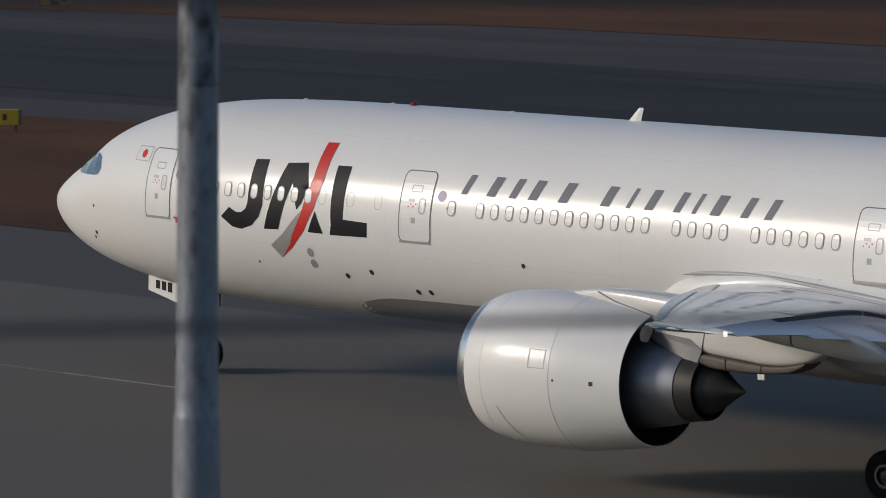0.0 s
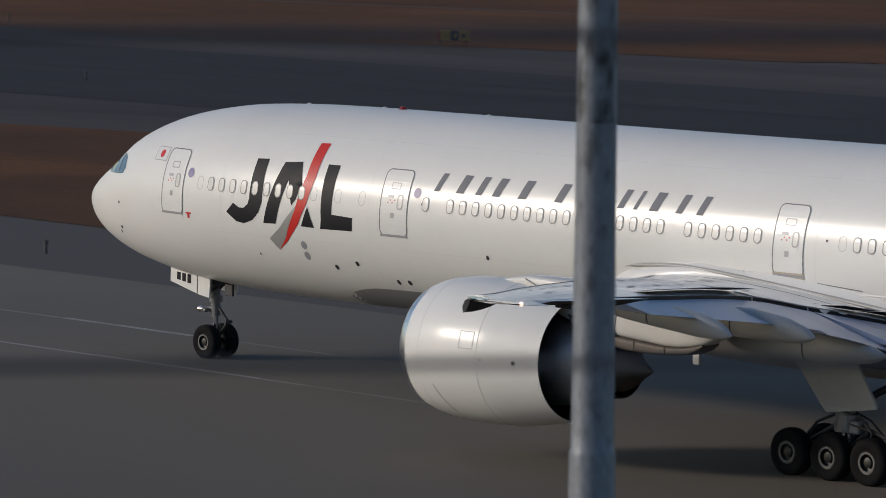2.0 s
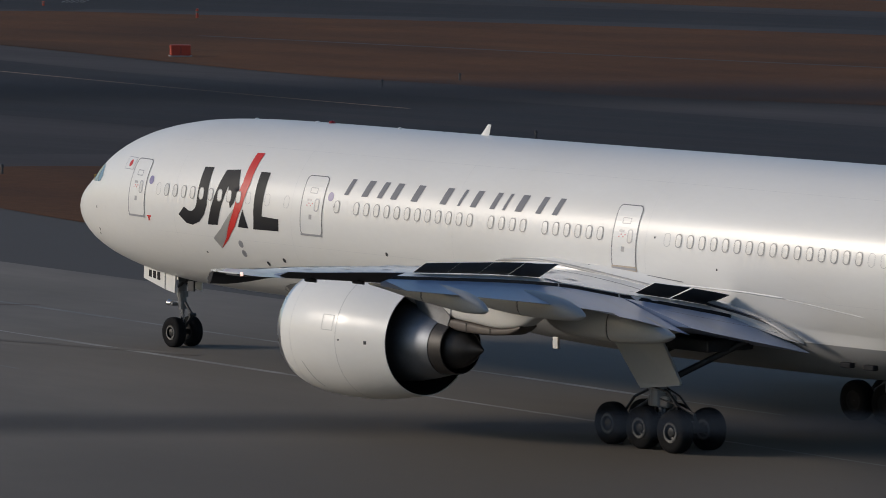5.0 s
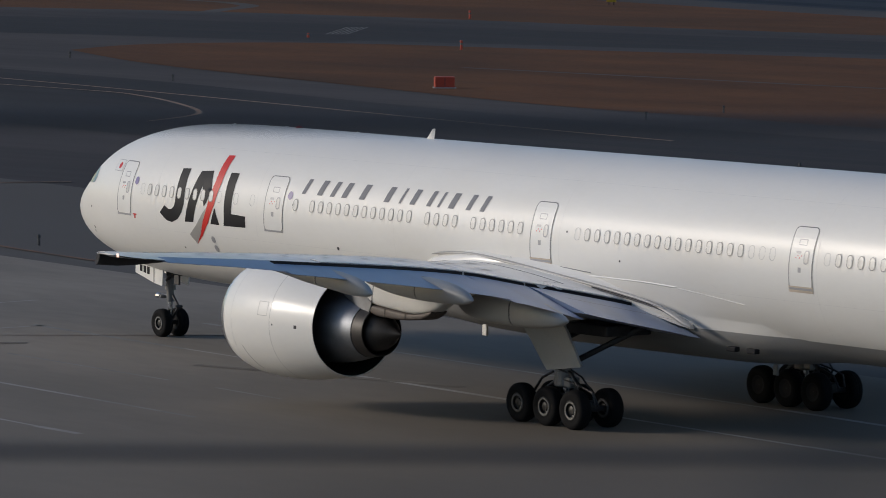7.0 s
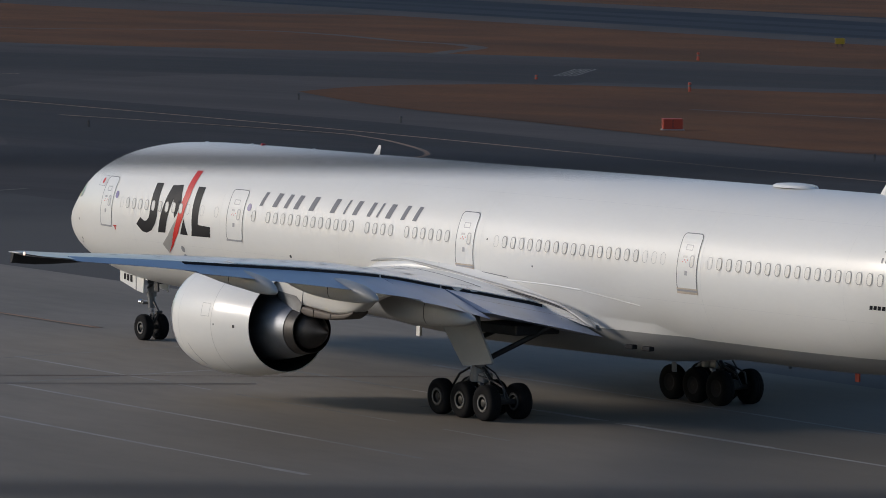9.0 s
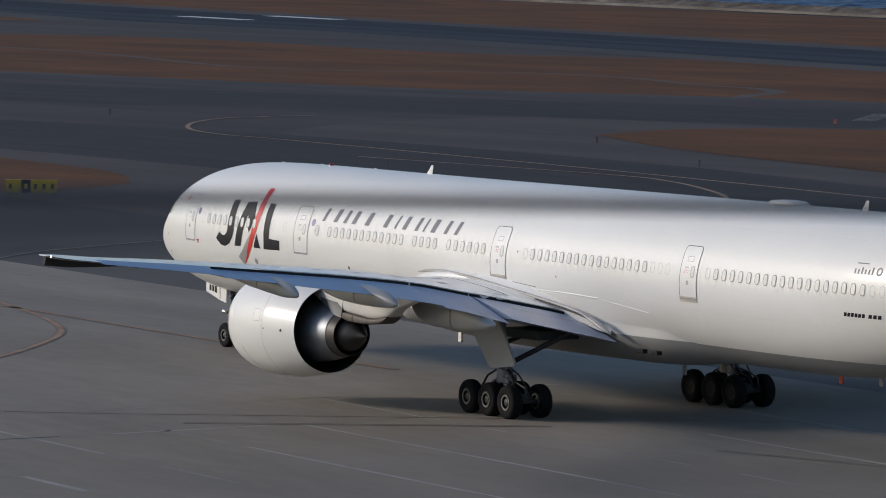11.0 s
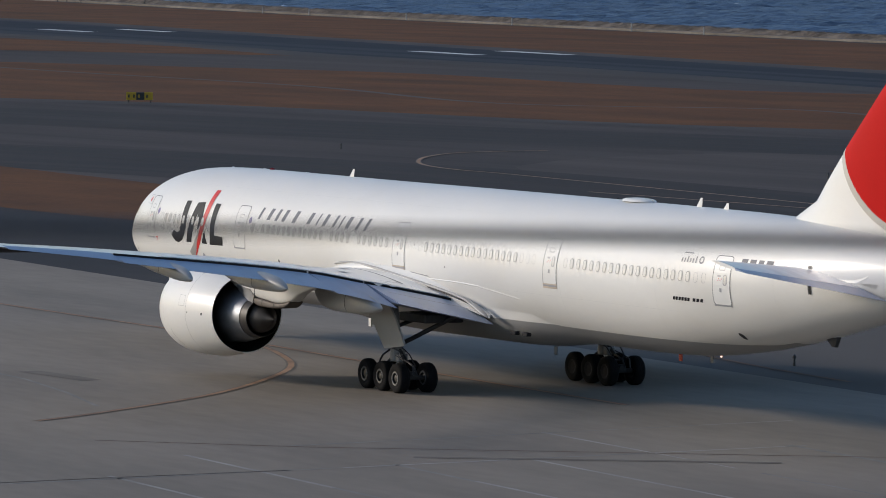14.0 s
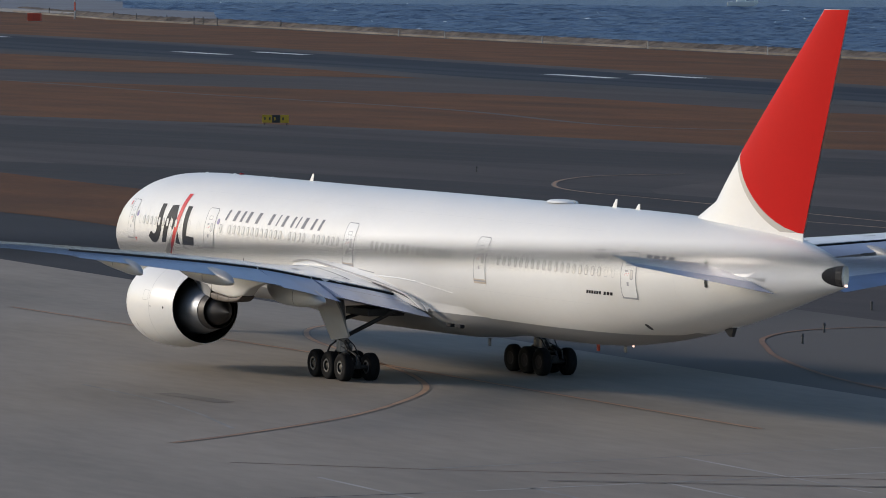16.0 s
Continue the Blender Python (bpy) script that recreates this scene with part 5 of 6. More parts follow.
LINE_YELLOW = material("worn_yellow_line", (0.33, 0.205, 0.135), 0.75, vary=0.2, scale=0.8, fine=6, dirt=(0.12, 0.09, 0.075), dirt_amount=0.6, spec=0.13)
JOINT = material("joint_sealer", (0.215, 0.205, 0.19), 0.8, vary=0.3, scale=0.4, fine=4, spec=0.13)
STAIN = material("old_rubber_stain", (0.05, 0.046, 0.043), 0.85, vary=0.3, scale=0.3, spec=0.13)
FAINT = material("faint_track_grey", (0.175, 0.155, 0.132), 0.85, vary=0.3, scale=0.4, spec=0.13)
RED_SEAM = material("reddish_seam", (0.155, 0.112, 0.09), 0.85, vary=0.25, scale=0.5, spec=0.13)
JOINT_PALE = material("pale_joint_sealer", (0.29, 0.275, 0.255), 0.8, vary=0.3, scale=0.4, fine=4, spec=0.13)


def sheet(name, poly, z, mat, label, category, cuts=0):
    bm = bmesh.new()
    bm.faces.new([bm.verts.new((x, y, z)) for x, y in poly])
    bmesh.ops.triangulate(bm, faces=bm.faces[:])
    me = bpy.data.meshes.new(name)
    for f in bm.faces:
        if f.normal.z < 0:
            f.normal_flip()
    bm.to_mesh(me)
    bm.free()
    me.materials.append(mat)
    return tagged(new(name, me), label, category, kind="structure")


def ribbon(name, pts, width, z, mat, label, category="marking", kind="structure"):
    """A painted line along a way."""
    bm = bmesh.new()
    rows = []
    for i, p in enumerate(pts):
        p = Vector((*p, z))
        d = (Vector((*pts[min(i + 1, len(pts) - 1)], z)) - Vector((*pts[max(i - 1, 0)], z))).normalized()
        n = Vector((-d.y, d.x, 0)) * width / 2
        rows.append([p + n, p - n])
    bridge(bm, rows, False, (False, False))
    for f in bm.faces:
        f.normal_update()
        if f.normal.z < 0:
            f.normal_flip()
    me = bpy.data.meshes.new(name)
    bm.to_mesh(me)
    bm.free()
    me.materials.append(mat)
    return tagged(new(name, me), label, category, kind=kind)


def spline(pts, n=8):
    """A round way through a few points."""
    out = []
    P = [Vector(p) for p in pts]
    for i in range(len(P) - 1):
        p0, p1, p2, p3 = P[max(i - 1, 0)], P[i], P[i + 1], P[min(i + 2, len(P) - 1)]
        for k in range(n):
            t = k / n
            out.append(tuple(0.5 * ((2 * p1) + (p2 - p0) * t + (2 * p0 - 5 * p1 + 4 * p2 - p3) * t * t + (3 * p1 - p0 - 3 * p2 + p3) * t**3)))
    return out + [tuple(P[-1])]


sheet("ground", [(-2600, -1500), (2600, -1500), (2600, -300), (60, 770), (-30, 895), (-82, 972), (-191, 1131), (-267, 1258), (-368, 1444), (-1600, 3300), (-2600, 3300)], 0.0, ASPHALT, "aged grey asphalt airfield ground", "ground")
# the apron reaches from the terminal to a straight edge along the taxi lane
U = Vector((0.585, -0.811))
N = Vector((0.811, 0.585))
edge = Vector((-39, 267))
# the concrete turns darker along U, and again towards the lane edge
tone_along(CONCRETE, U, float(U.dot(edge)) + 45, float(U.dot(edge)) + 125, (0.165, 0.145, 0.120), 0.85)
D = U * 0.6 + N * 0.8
tone_along(CONCRETE, D, float(D.dot(edge)) + 24, float(D.dot(edge)) + 50, (0.085, 0.075, 0.066), 0.3)
pt = lambda u, n: tuple(edge + U * u + N * n)
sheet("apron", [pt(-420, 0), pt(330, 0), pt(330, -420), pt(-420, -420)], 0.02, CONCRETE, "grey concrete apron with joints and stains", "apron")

ISLANDS = []


def island(name, pts):
    ISLANDS.append(pts)
    sheet(name, spline(pts + pts[:1], 6)[:-1], 0.03, GRASS, "patch of brown dry winter grass", "grass")



island("grass_island_near", [(-15, 271), (-9, 277.5), (1, 276.5), (18, 265), (35, 249), (70, 214), (150, 115), (128, 85), (60, 152), (26, 199), (15, 213), (1, 234), (-7, 248), (-13, 262)])
island("grass_island_middle", [(-31, 444), (-25, 456), (-11, 461), (9, 452), (31, 442), (64, 422), (160, 360), (230, 150), (160, 215), (79, 307), (62, 319), (47, 332), (28, 343), (18, 354), (7, 367), (-9, 395), (-23, 421)])
island("grass_island_left", [(-57, 362), (-60, 374), (-67, 386), (-85, 410), (-115, 451), (-190, 555), (-240, 520), (-130, 405), (-99, 386), (-80, 362), (-67, 350), (-60, 352)])
island("grass_field", [(-420, 860), (-260, 768), (-188, 741), (-136, 722), (-103, 706), (-64, 660), (-24, 640), (18, 585), (60, 520), (190, 360), (230, 380), (110, 440), (29, 493), (-1, 516), (-25, 530), (-62, 545), (-109, 578), (-151, 595), (-300, 670), (-420, 740)])
island("grass_strip", [(-133, 791), (-156, 829), (-193, 872), (-233, 915), (-400, 1100), (-420, 1050), (-290, 850), (-206, 808), (-176, 797)])
sheet("grass_shore", [(-900, 1990), (-281, 1106), (-215, 1020), (-155, 923), (-94, 831), (-12, 707), (160, 440), (420, 60), (470, 110), (60, 752), (-82, 966), (-191, 1125), (-267, 1250), (-368, 1436), (-960, 2290)], 0.03, GRASS, "strip of brown dry grass along the shore", "grass")
sheet("runway", [(-900, 1985), (-281, 1104), (-215, 1019), (-155, 922), (-94, 830), (-12, 706), (160, 439), (420, 58), (385, 30), (120, 410), (-40, 660), (-94, 743), (-133, 790), (-157, 833), (-197, 888), (-236, 929), (-900, 1880)], 0.025, RUNWAY, "dark asphalt runway with white bars", "runway")
def rim_of(pts, wide):
    """The outline of an island, pushed outwards."""
    way = spline(pts + pts[:1], 6)[:-1]
    area = sum(a[0] * b[1] - b[0] * a[1] for a, b in zip(way, way[1:] + way[:1]))
    out = []
    for i, p in enumerate(way):
        d = (Vector(way[(i + 1) % len(way)]) - Vector(way[i - 1])).normalized()
        n = Vector((d.y, -d.x)) * (1 if area > 0 else -1)
        out.append(tuple(Vector(p) + n * wide))
    return out


# paler paved rims round the grass islands
RIM_PALE = material("pale_paved_rim", (0.074, 0.063, 0.060), 0.88, vary=0.3, scale=0.14, fine=0.9, along=(-0.72, 8), dirt=(0.055, 0.048, 0.047), dirt_amount=0.6, spec=0.13)
for z, wide, pts in ((0.0035, 9, ISLANDS[0]), (0.0055, 26, ISLANDS[1]), (0.0075, 12, ISLANDS[2])):
    sheet("paved_rim", rim_of(pts, wide), z, RIM_PALE, "paler paved rim round a grass island", "pavement")
# darker centre of the taxiways
ribbon("taxiway_lane", [(-330, 640), (-150, 552), (-72, 508), (-20, 488), (40, 452), (150, 380), (250, 260)], 34, 0.012, TAXI, "dark centre of the taxiway asphalt", "taxiway")
ribbon("taxiway_lane", spline([(-190, 470), (-120, 455), (-75, 430), (-40, 392), (-10, 346), (30, 300), (80, 240), (160, 130)]), 34, 0.014, TAXI, "dark centre of the taxiway asphalt", "taxiway")
# this lane's asphalt turns paler along U
TAXI_TWO_TONE = material("two_tone_taxi_lane_asphalt", (0.034, 0.032, 0.0345), 0.8, vary=0.26, scale=0.04, fine=0.7, bump=0.003, bump_scale=20, spec=0.13, along=(-0.946, 4.0))
tone_along(TAXI_TWO_TONE, U, float(U.dot(edge)) - 48, float(U.dot(edge)) - 8, (0.112, 0.100, 0.090), 0.9)
ribbon("taxiway_lane", [pt(-400, 13), pt(-60, 13), pt(60, 13), pt(300, 13)], 26, 0.010, TAXI_TWO_TONE, "dark centre of the taxiway asphalt", "taxiway")

# runway: rubber-dark middle, paler shoulders; pale edges along the taxiways
SHOULDER = material("pale_shoulder_asphalt", (0.062, 0.057, 0.057), 0.9, vary=0.26, scale=0.05, fine=0.8, spec=0.13)
RUBBERED = material("rubber_darkened_asphalt", (0.011, 0.014, 0.024), 0.75, vary=0.3, scale=0.05, fine=0.6, spec=0.13)
RUN_DIR = Vector((0.575, -0.818))
RUN_OUT = Vector((0.818, 0.575))
RUN_MID = Vector((-115, 842))
run = lambda s, n: tuple(RUN_MID + RUN_DIR * s + RUN_OUT * n)
ribbon("runway_rubber", [run(s, -3) for s in range(-900, 901, 100)], 21, 0.0325, RUBBERED, "rubber-darkened middle of the runway", "runway")
for n in (-34, -22):
    ribbon("runway_streak", [run(s, n + 2 * math.sin(s * 0.013)) for s in range(-900, 901, 60)], 4.5, 0.0315, RUBBERED, "dark streak along the runway", "runway")
ribbon("runway_shoulder", [(-900, 1978), (-281, 1098), (-215, 1013), (-155, 916), (-94, 824), (-12, 700), (160, 433), (420, 52)], 9, 0.0335, SHOULDER, "pale shoulder of the runway", "runway")
ribbon("runway_shoulder", [(-900, 1886), (-236, 935), (-197, 894), (-157, 839), (-133, 796), (-94, 749), (-40, 666), (120, 416), (385, 36)], 10, 0.0335, SHOULDER, "pale shoulder of the runway", "runway")
ribbon("taxiway_shoulder", spline([(-420, 736), (-300, 666), (-151, 591), (-109, 574), (-62, 541), (-25, 526), (-1, 512), (29, 489), (110, 436), (230, 376)]), 8, 0.026, SHOULDER, "pale shoulder of the taxiway", "taxiway")
ribbon("taxiway_shoulder", spline([(-9, 463), (10, 455), (32, 445), (66, 425), (162, 363)]), 7, 0.026, SHOULDER, "pale shoulder of the taxiway", "taxiway")
# drains and a narrow path in the grass
PATH = material("narrow_field_path", (0.085, 0.075, 0.07), 0.9, vary=0.3, scale=0.2, fine=1.5, spec=0.13)
ribbon("drain_line", spline([(-189, 744), (-151, 694), (-108.7, 646), (-79, 596), (-49, 592), (-37.7, 581), (-28.8, 563), (-22.8, 555)]), 1.6, 0.036, PATH, "narrow grey drain in the dry grass", "drain")
ribbon("field_path", spline([(-22.8, 555), (-19.8, 545), (-22.4, 533), (-23.5, 526)]), 2.0, 0.037, PATH, "narrow pale path through the grass tip", "path")
ribbon("drain_line", [(1.5, 418.8), (27.5, 396), (56.9, 372.5), (90, 346)], 0.9, 0.036, PATH, "narrow grey drain in the dry grass", "drain")
for k in range(5):
    ribbon("hatch_mark", [(-10.6 + 0.45 * k, 478.5), (-8.9 + 0.45 * k, 494.5)], 0.13, 0.038, JOINT_PALE, "worn pale slanted hatch mark on the taxiway")
STREAK = material("long_asphalt_streak", (0.041, 0.038, 0.039), 0.85, vary=0.3, scale=0.08, fine=0.9, spec=0.13)
streaks = random.Random(8)
for way in ([(-330, 640), (-150, 552), (-72, 508), (-20, 488), (40, 452), (150, 380)], [(-190, 470), (-120, 455), (-75, 430), (-40, 392), (-10, 346), (30, 300), (80, 240), (160, 130)]):
    for off in (-12, -5.5, 2.5, 9, 14):
        pts = spline(way)
        rows = [tuple(Vector(p) + Vector((0.62, 0.78)) * (off + 1.2 * math.sin(i * 0.4 + off))) for i, p in enumerate(pts)]
        ribbon("asphalt_streak", rows, streaks.uniform(1.5, 5.0), 0.0205 + 0.0002 * off, STREAK, "pale lengthwise streak on the taxiway", "taxiway")

# runway touchdown bars, two by two
R = Vector((0.575, -0.818))
Q = Vector((0.818, 0.575))
for k in range(-3, 1):
    mid = Vector((-123, 830)) + R * 150 * k
    for off in (0, 15.5):
        p = mid + Q * off
        ribbon("runway_bar", [tuple(p), tuple(p + R * 22.5)], 3.0, 0.035, LINE_WHITE, "white painted touchdown bar on the runway")

# yellow guide lines
for way in ([(-46.3, 210.6), (-44.5, 215), (-41.8, 224), (-40.8, 233), (-41, 240), (-42.9, 247), (-45.4, 253), (-48.4, 260), (-51.4, 267), (-52.8, 272), (-53.2, 276), (-52.4, 279)],
            [(-46, 402), (-26, 382), (-21, 374), (-17.6, 363), (-16.2, 355), (-16.8, 350), (-19, 344)],
            [(-58, 474), (-64.5, 467), (-66.3, 459), (-66.2, 451), (-64.5, 442), (-60.5, 434), (-54, 426), (-25, 386), (2, 345), (14, 328)],
            [(-72, 286), (-56.6, 267.2), (-50.3, 259.5), (-44.5, 251.8), (-39.8, 245.3), (-32.8, 235.8), (-24, 224)]):
    ribbon("guide_line_edge", spline(way), 0.46, 0.0365, FAINT, "dark worn border of a taxi guide line")
    ribbon("guide_line", spline(way), 0.28, 0.0405, LINE_YELLOW, "worn yellow taxi guide line")

LINE_FADED = material("faded_orange_line", (0.20, 0.115, 0.075), 0.75, vary=0.25, scale=0.8, fine=6, dirt=(0.11, 0.09, 0.075), dirt_amount=0.8, spec=0.13)
ribbon("guide_line", spline([(-20, 288), (-24.5, 286.5), (-28.2, 282.6), (-29.5, 276.5), (-28.7, 270), (-27.3, 263.1), (-24.1, 253.3), (-20.6, 246.1), (-15.5, 238)]), 0.3, 0.0405, LINE_FADED, "faded orange taxi guide line in a curve")

ribbon("guide_line", spline([(-52.5, 285.5), (-52.2, 287.5), (-51.1, 292.6), (-48.6, 297.9), (-45.9, 303.1), (-38, 315)]), 0.22, 0.0405, FAINT, "thin worn pale guide line on the asphalt")

# slab joints of the apron: pale, broken sealer lines along and across
joints = random.Random(5)
for n, u_start, u_end in ((-9.6, 64, 112), (-15.6, 61, 132), (-22.1, 53, 87), (-27.6, 62, 90), (-33.4, 62, 92), (-39.2, 56, 78), (-45.0, 62, 78)):
    u = u_start
    while u < u_end:
        u2 = min(u + joints.uniform(5, 16), u_end + 1)
        ribbon("slab_joint", [pt(u, n + joints.uniform(-0.05, 0.05)), pt(u2, n + joints.uniform(-0.05, 0.05))], joints.choice((0.16, 0.22, 0.32)), 0.0245, joints.choice((JOINT, JOINT_PALE)), "pale joint between concrete slabs", "joint")
        u = u2 + joints.choice((0, 0, joints.uniform(1, 4)))
for u, du, n0, n1 in ((62.2, -0.05, -54, -15), (54.0, -0.09, -34, -10)):
    k = n0
    while k < n1:
        k2 = min(k + joints.uniform(3, 8), n1)
        ribbon("slab_joint", [pt(u + du * (k + 30), k), pt(u + du * (k2 + 30), k2)], joints.choice((0.15, 0.24)), 0.0245, joints.choice((JOINT, JOINT_PALE)), "pale joint between concrete slabs", "joint")
        k = k2
# dark tyre tracks, a reddish seam and an oil patch
ribbon("seam_line", [pt(49.6, -40), pt(55, -33.5), pt(63.9, -19), pt(70, -9)], 0.14, 0.0285, RED_SEAM, "thin reddish seam across the apron", "joint")
ribbon("tyre_track", [pt(60, -31.5), pt(67, -19.5)], 0.5, 0.0325, FAINT, "dark rubber track on the concrete", "stain")
ribbon("tyre_track", [pt(77, -18.5), pt(88, -14.5)], 0.5, 0.0325, FAINT, "dark rubber track on the concrete", "stain")
ribbon("seam_line", [pt(62.9, -54), pt(62.6, -45), pt(62.6, -38)], 0.1, 0.0285, STAIN, "thin dark crack along a slab joint", "joint")
ribbon("slab_joint", [pt(14, -31.5), pt(23.2, -31.6), pt(30, -32.6), pt(36.4, -34)], 0.2, 0.0245, JOINT, "pale joint between concrete slabs", "joint")
ribbon("oil_patch", spline([pt(19.6, -29.9), pt(21.5, -29.6), pt(24.8, -29.2)]), 1.1, 0.0325, FAINT, "faint dark patch on the concrete", "stain")
ribbon("oil_patch", spline([pt(72.2, -47.6), pt(72.8, -47.1), pt(73.6, -46.6)]), 0.7, 0.0325, STAIN, "dark patch on the concrete", "stain")
# sea wall and water
bm = bmesh.new()
shore = [(-1600, 3300), (-368, 1446), (-302, 1306), (-267, 1259), (-191, 1132), (-82, 973), (60, 770), (900, -460)]
ringz = []
for i, p in enumerate(shore):
    p = Vector(p)
    d = (Vector(shore[min(i + 1, len(shore) - 1)]) - Vector(shore[max(i - 1, 0)])).normalized()
    n = Vector((-d.y, d.x))
    n = n if n.y > 0 else -n
    ringz.append([(*p, 0.0), (*p, 0.42), (*(p + n * 3), 0.42), (*(p + n * 12), -1.4), (*(p + n * 12), -2.4)])
bridge(bm, ringz, False, (False, False))
me = bpy.data.meshes.new("sea_wall")
bm.to_mesh(me)
bm.free()
me.materials.append(SHORE)
tagged(new("sea_wall", me), "long low pale concrete sea wall", "sea wall", kind="structure")

# rubble bank behind the wall, uneven along its crest
RUBBLE = material("weathered_bank_stone", (0.125, 0.105, 0.088), 0.95, vary=0.6, scale=0.25, fine=1.2, dirt=(0.06, 0.05, 0.045), dirt_amount=0.7, bump=0.4, bump_scale=0.8, spec=0.1)
bank = random.Random(21)
bm = bmesh.new()
rows = []
for p0, p1 in zip(shore[1:-1], shore[2:]):
    p0, p1 = Vector(p0), Vector(p1)
    d = (p1 - p0).normalized()
    n = Vector((-d.y, d.x))
    n = n if n.y > 0 else -n
    steps = max(2, min(320, int((p1 - p0).length / 1.1)))
    for k in range(steps):
        q = p0 + (p1 - p0) * k / steps
        rows.append([(*(q + n * (off + bank.uniform(-0.3, 0.3))), z + bank.uniform(-0.16, 0.16)) for off, z in ((3.2, 0.2), (4.4, 0.75), (5.6, 1.15), (7.2, 1.2), (9.5, 0.3), (13, -2.6))])
bridge(bm, rows, False, (False, False))
me = bpy.data.meshes.new("rubble_bank")
bm.to_mesh(me)
bm.free()
me.materials.append(RUBBLE)
tagged(new("rubble_bank", me), "grey brown bank of rubble along the sea", "bank", kind="structure")
SEA = material("choppy_sea_water", (0.019, 0.043, 0.088), 0.4, vary=0.6, scale=0.12, fine=0.6, tint=(0.045, 0.082, 0.14), bump=0.7, bump_scale=0.5, spec=0.35)
sheet("water", [(-4500, 300), (-2500, -400), (700, -400), (4500, -400), (4500, 4800), (-4500, 4800)], -2.3, SEA, "choppy dark blue sea water", "sea")
# wind waves off the shore
SHORE_DIR, SHORE_OUT = Vector((-0.517, 0.856)), Vector((0.856, 0.517))
wave = np.random.RandomState(4)
ns, nw, cell = 560, 360, 2.0
ss, ww = np.meshgrid(np.arange(ns) * cell - 220, np.arange(nw) * cell * 1.2 + 9, indexing="ij")
zz = np.zeros_like(ss)
for k in range(30):
    lam = wave.uniform(4.6, 11)
    q = radians(200) + wave.normal(0, 0.55)
    zz += 0.014 * lam ** 0.75 * np.sin(2 * math.pi / lam * (ss * math.cos(q) + ww * math.sin(q)) + wave.uniform(0, 6.3))
zz += wave.normal(0, 0.06, zz.shape)
xs = -82 + SHORE_DIR.x * ss + SHORE_OUT.x * ww
ys = 973 + SHORE_DIR.y * ss + SHORE_OUT.y * ww
co = np.stack([xs, ys, zz - 1.55], -1).reshape(-1, 3)
ids = np.arange(ns * nw).reshape(ns, nw)
quads = np.stack([ids[:-1, :-1], ids[:-1, 1:], ids[1:, 1:], ids[1:, :-1]], -1).reshape(-1, 4)
me = bpy.data.meshes.new("water_waves")
me.from_pydata(co.tolist(), [], quads[:, ::-1].tolist())
me.materials.append(SEA)
me.shade_smooth()
tagged(new("water_waves", me), "choppy dark blue waves off the shore", "sea", kind="structure")
# small whitecaps on the crests
FOAM = material("white_foam", (0.65, 0.68, 0.70), 0.8, vary=0.2, scale=1.5)
bm = bmesh.new()
for k in range(320):
    i, j = wave.randint(2, ns - 2), wave.randint(2, nw - 2)
    c = Vector((xs[i, j], ys[i, j], zz[i, j] - 1.45))
    w, d = wave.uniform(0.3, 1.6), wave.uniform(0.2, 0.7)
    ring = [c + Vector((w * math.cos(q) * wave.uniform(0.6, 1.2), d * math.sin(q) * wave.uniform(0.6, 1.2), -0.15)) for q in (2 * math.pi * m / 8 for m in range(8))]
    top = bm.verts.new(c + Vector((0, 0, 0.22)))
    vs = [bm.verts.new(p) for p in ring]
    for m in range(8):
        bm.faces.new((vs[m], vs[(m + 1) % 8], top))
me = bpy.data.meshes.new("sea_foam")
bm.to_mesh(me)
bm.free()
me.materials.append(FOAM)
tagged(new("sea_foam", me), "small white foam caps on the waves", "foam", kind="stuff")
# a pale breakwater beyond the wall, and posts along the shore
BREAK = material("pale_breakwater_concrete", (0.17, 0.18, 0.20), 0.9, vary=0.2, scale=0.1, fine=0.8, dirt=(0.10, 0.10, 0.11), dirt_amount=0.5, spec=0.13)
bm = bmesh.new()
poly = [(-269, 1270), (-303, 1424), (-341, 1480), (-376, 1632), (-520, 1900), (-640, 1900), (-372, 1450)]
bridge(bm, [[(x, y, -2.2) for x, y in poly], [(x, y, 0.9) for x, y in poly]])
me = bpy.data.meshes.new("breakwater")
bmesh.ops.recalc_face_normals(bm, faces=bm.faces)
bm.to_mesh(me)
bm.free()
me.materials.append(BREAK)
tagged(new("breakwater", me), "low pale concrete breakwater running into the sea", "breakwater", kind="structure")


def shore_post(at, h, mat, label):
    s = thing("shore_post", label, "post", (*at, 0.0), 0, group="posts along the sea wall")
    bm = bmesh.new()
    rod(bm, (0, 0, 0), (0, 0, h), 0.13, 0.11, 8)
    p = part("post", bm, mat, s)
    bm = bmesh.new()
    lathe(bm, [(h, 0.15), (h + 0.1, 0.12), (h + 0.15, 0.02)], "z", 8, (0, 0, 0), (True, False))
    part("cap", bm, mat, p)


for at in ((-339, 1385), (-309, 1331), (-296, 1300), (-285, 1285), (-273, 1261), (-265, 1250), (-271, 1262), (-244, 1222)):
    shore_post(at, 1.8, GEAR_DARK, "dark post along the sea wall")
for at in ((-203, 1147), (-190, 1130), (-163, 1090), (-136, 1050), (-108, 1010), (-92, 985)):
    shore_post(at, 1.3, DECK, "pale post along the sea wall")


def pole(at):
    s = thing("marker_pole", "tall reddish pole beside the sea wall", "pole", (*at, 0))
    for k in range(4):
        bm = bmesh.new()
        rod(bm, (0, 0, 2.2 * k), (0, 0, 2.2 * (k + 1)), 0.24 - 0.02 * k, 0.22 - 0.02 * k, 10)
        part("band", bm, ORANGE_RED if k % 2 else DECK, s)


pole((-316, 1318))


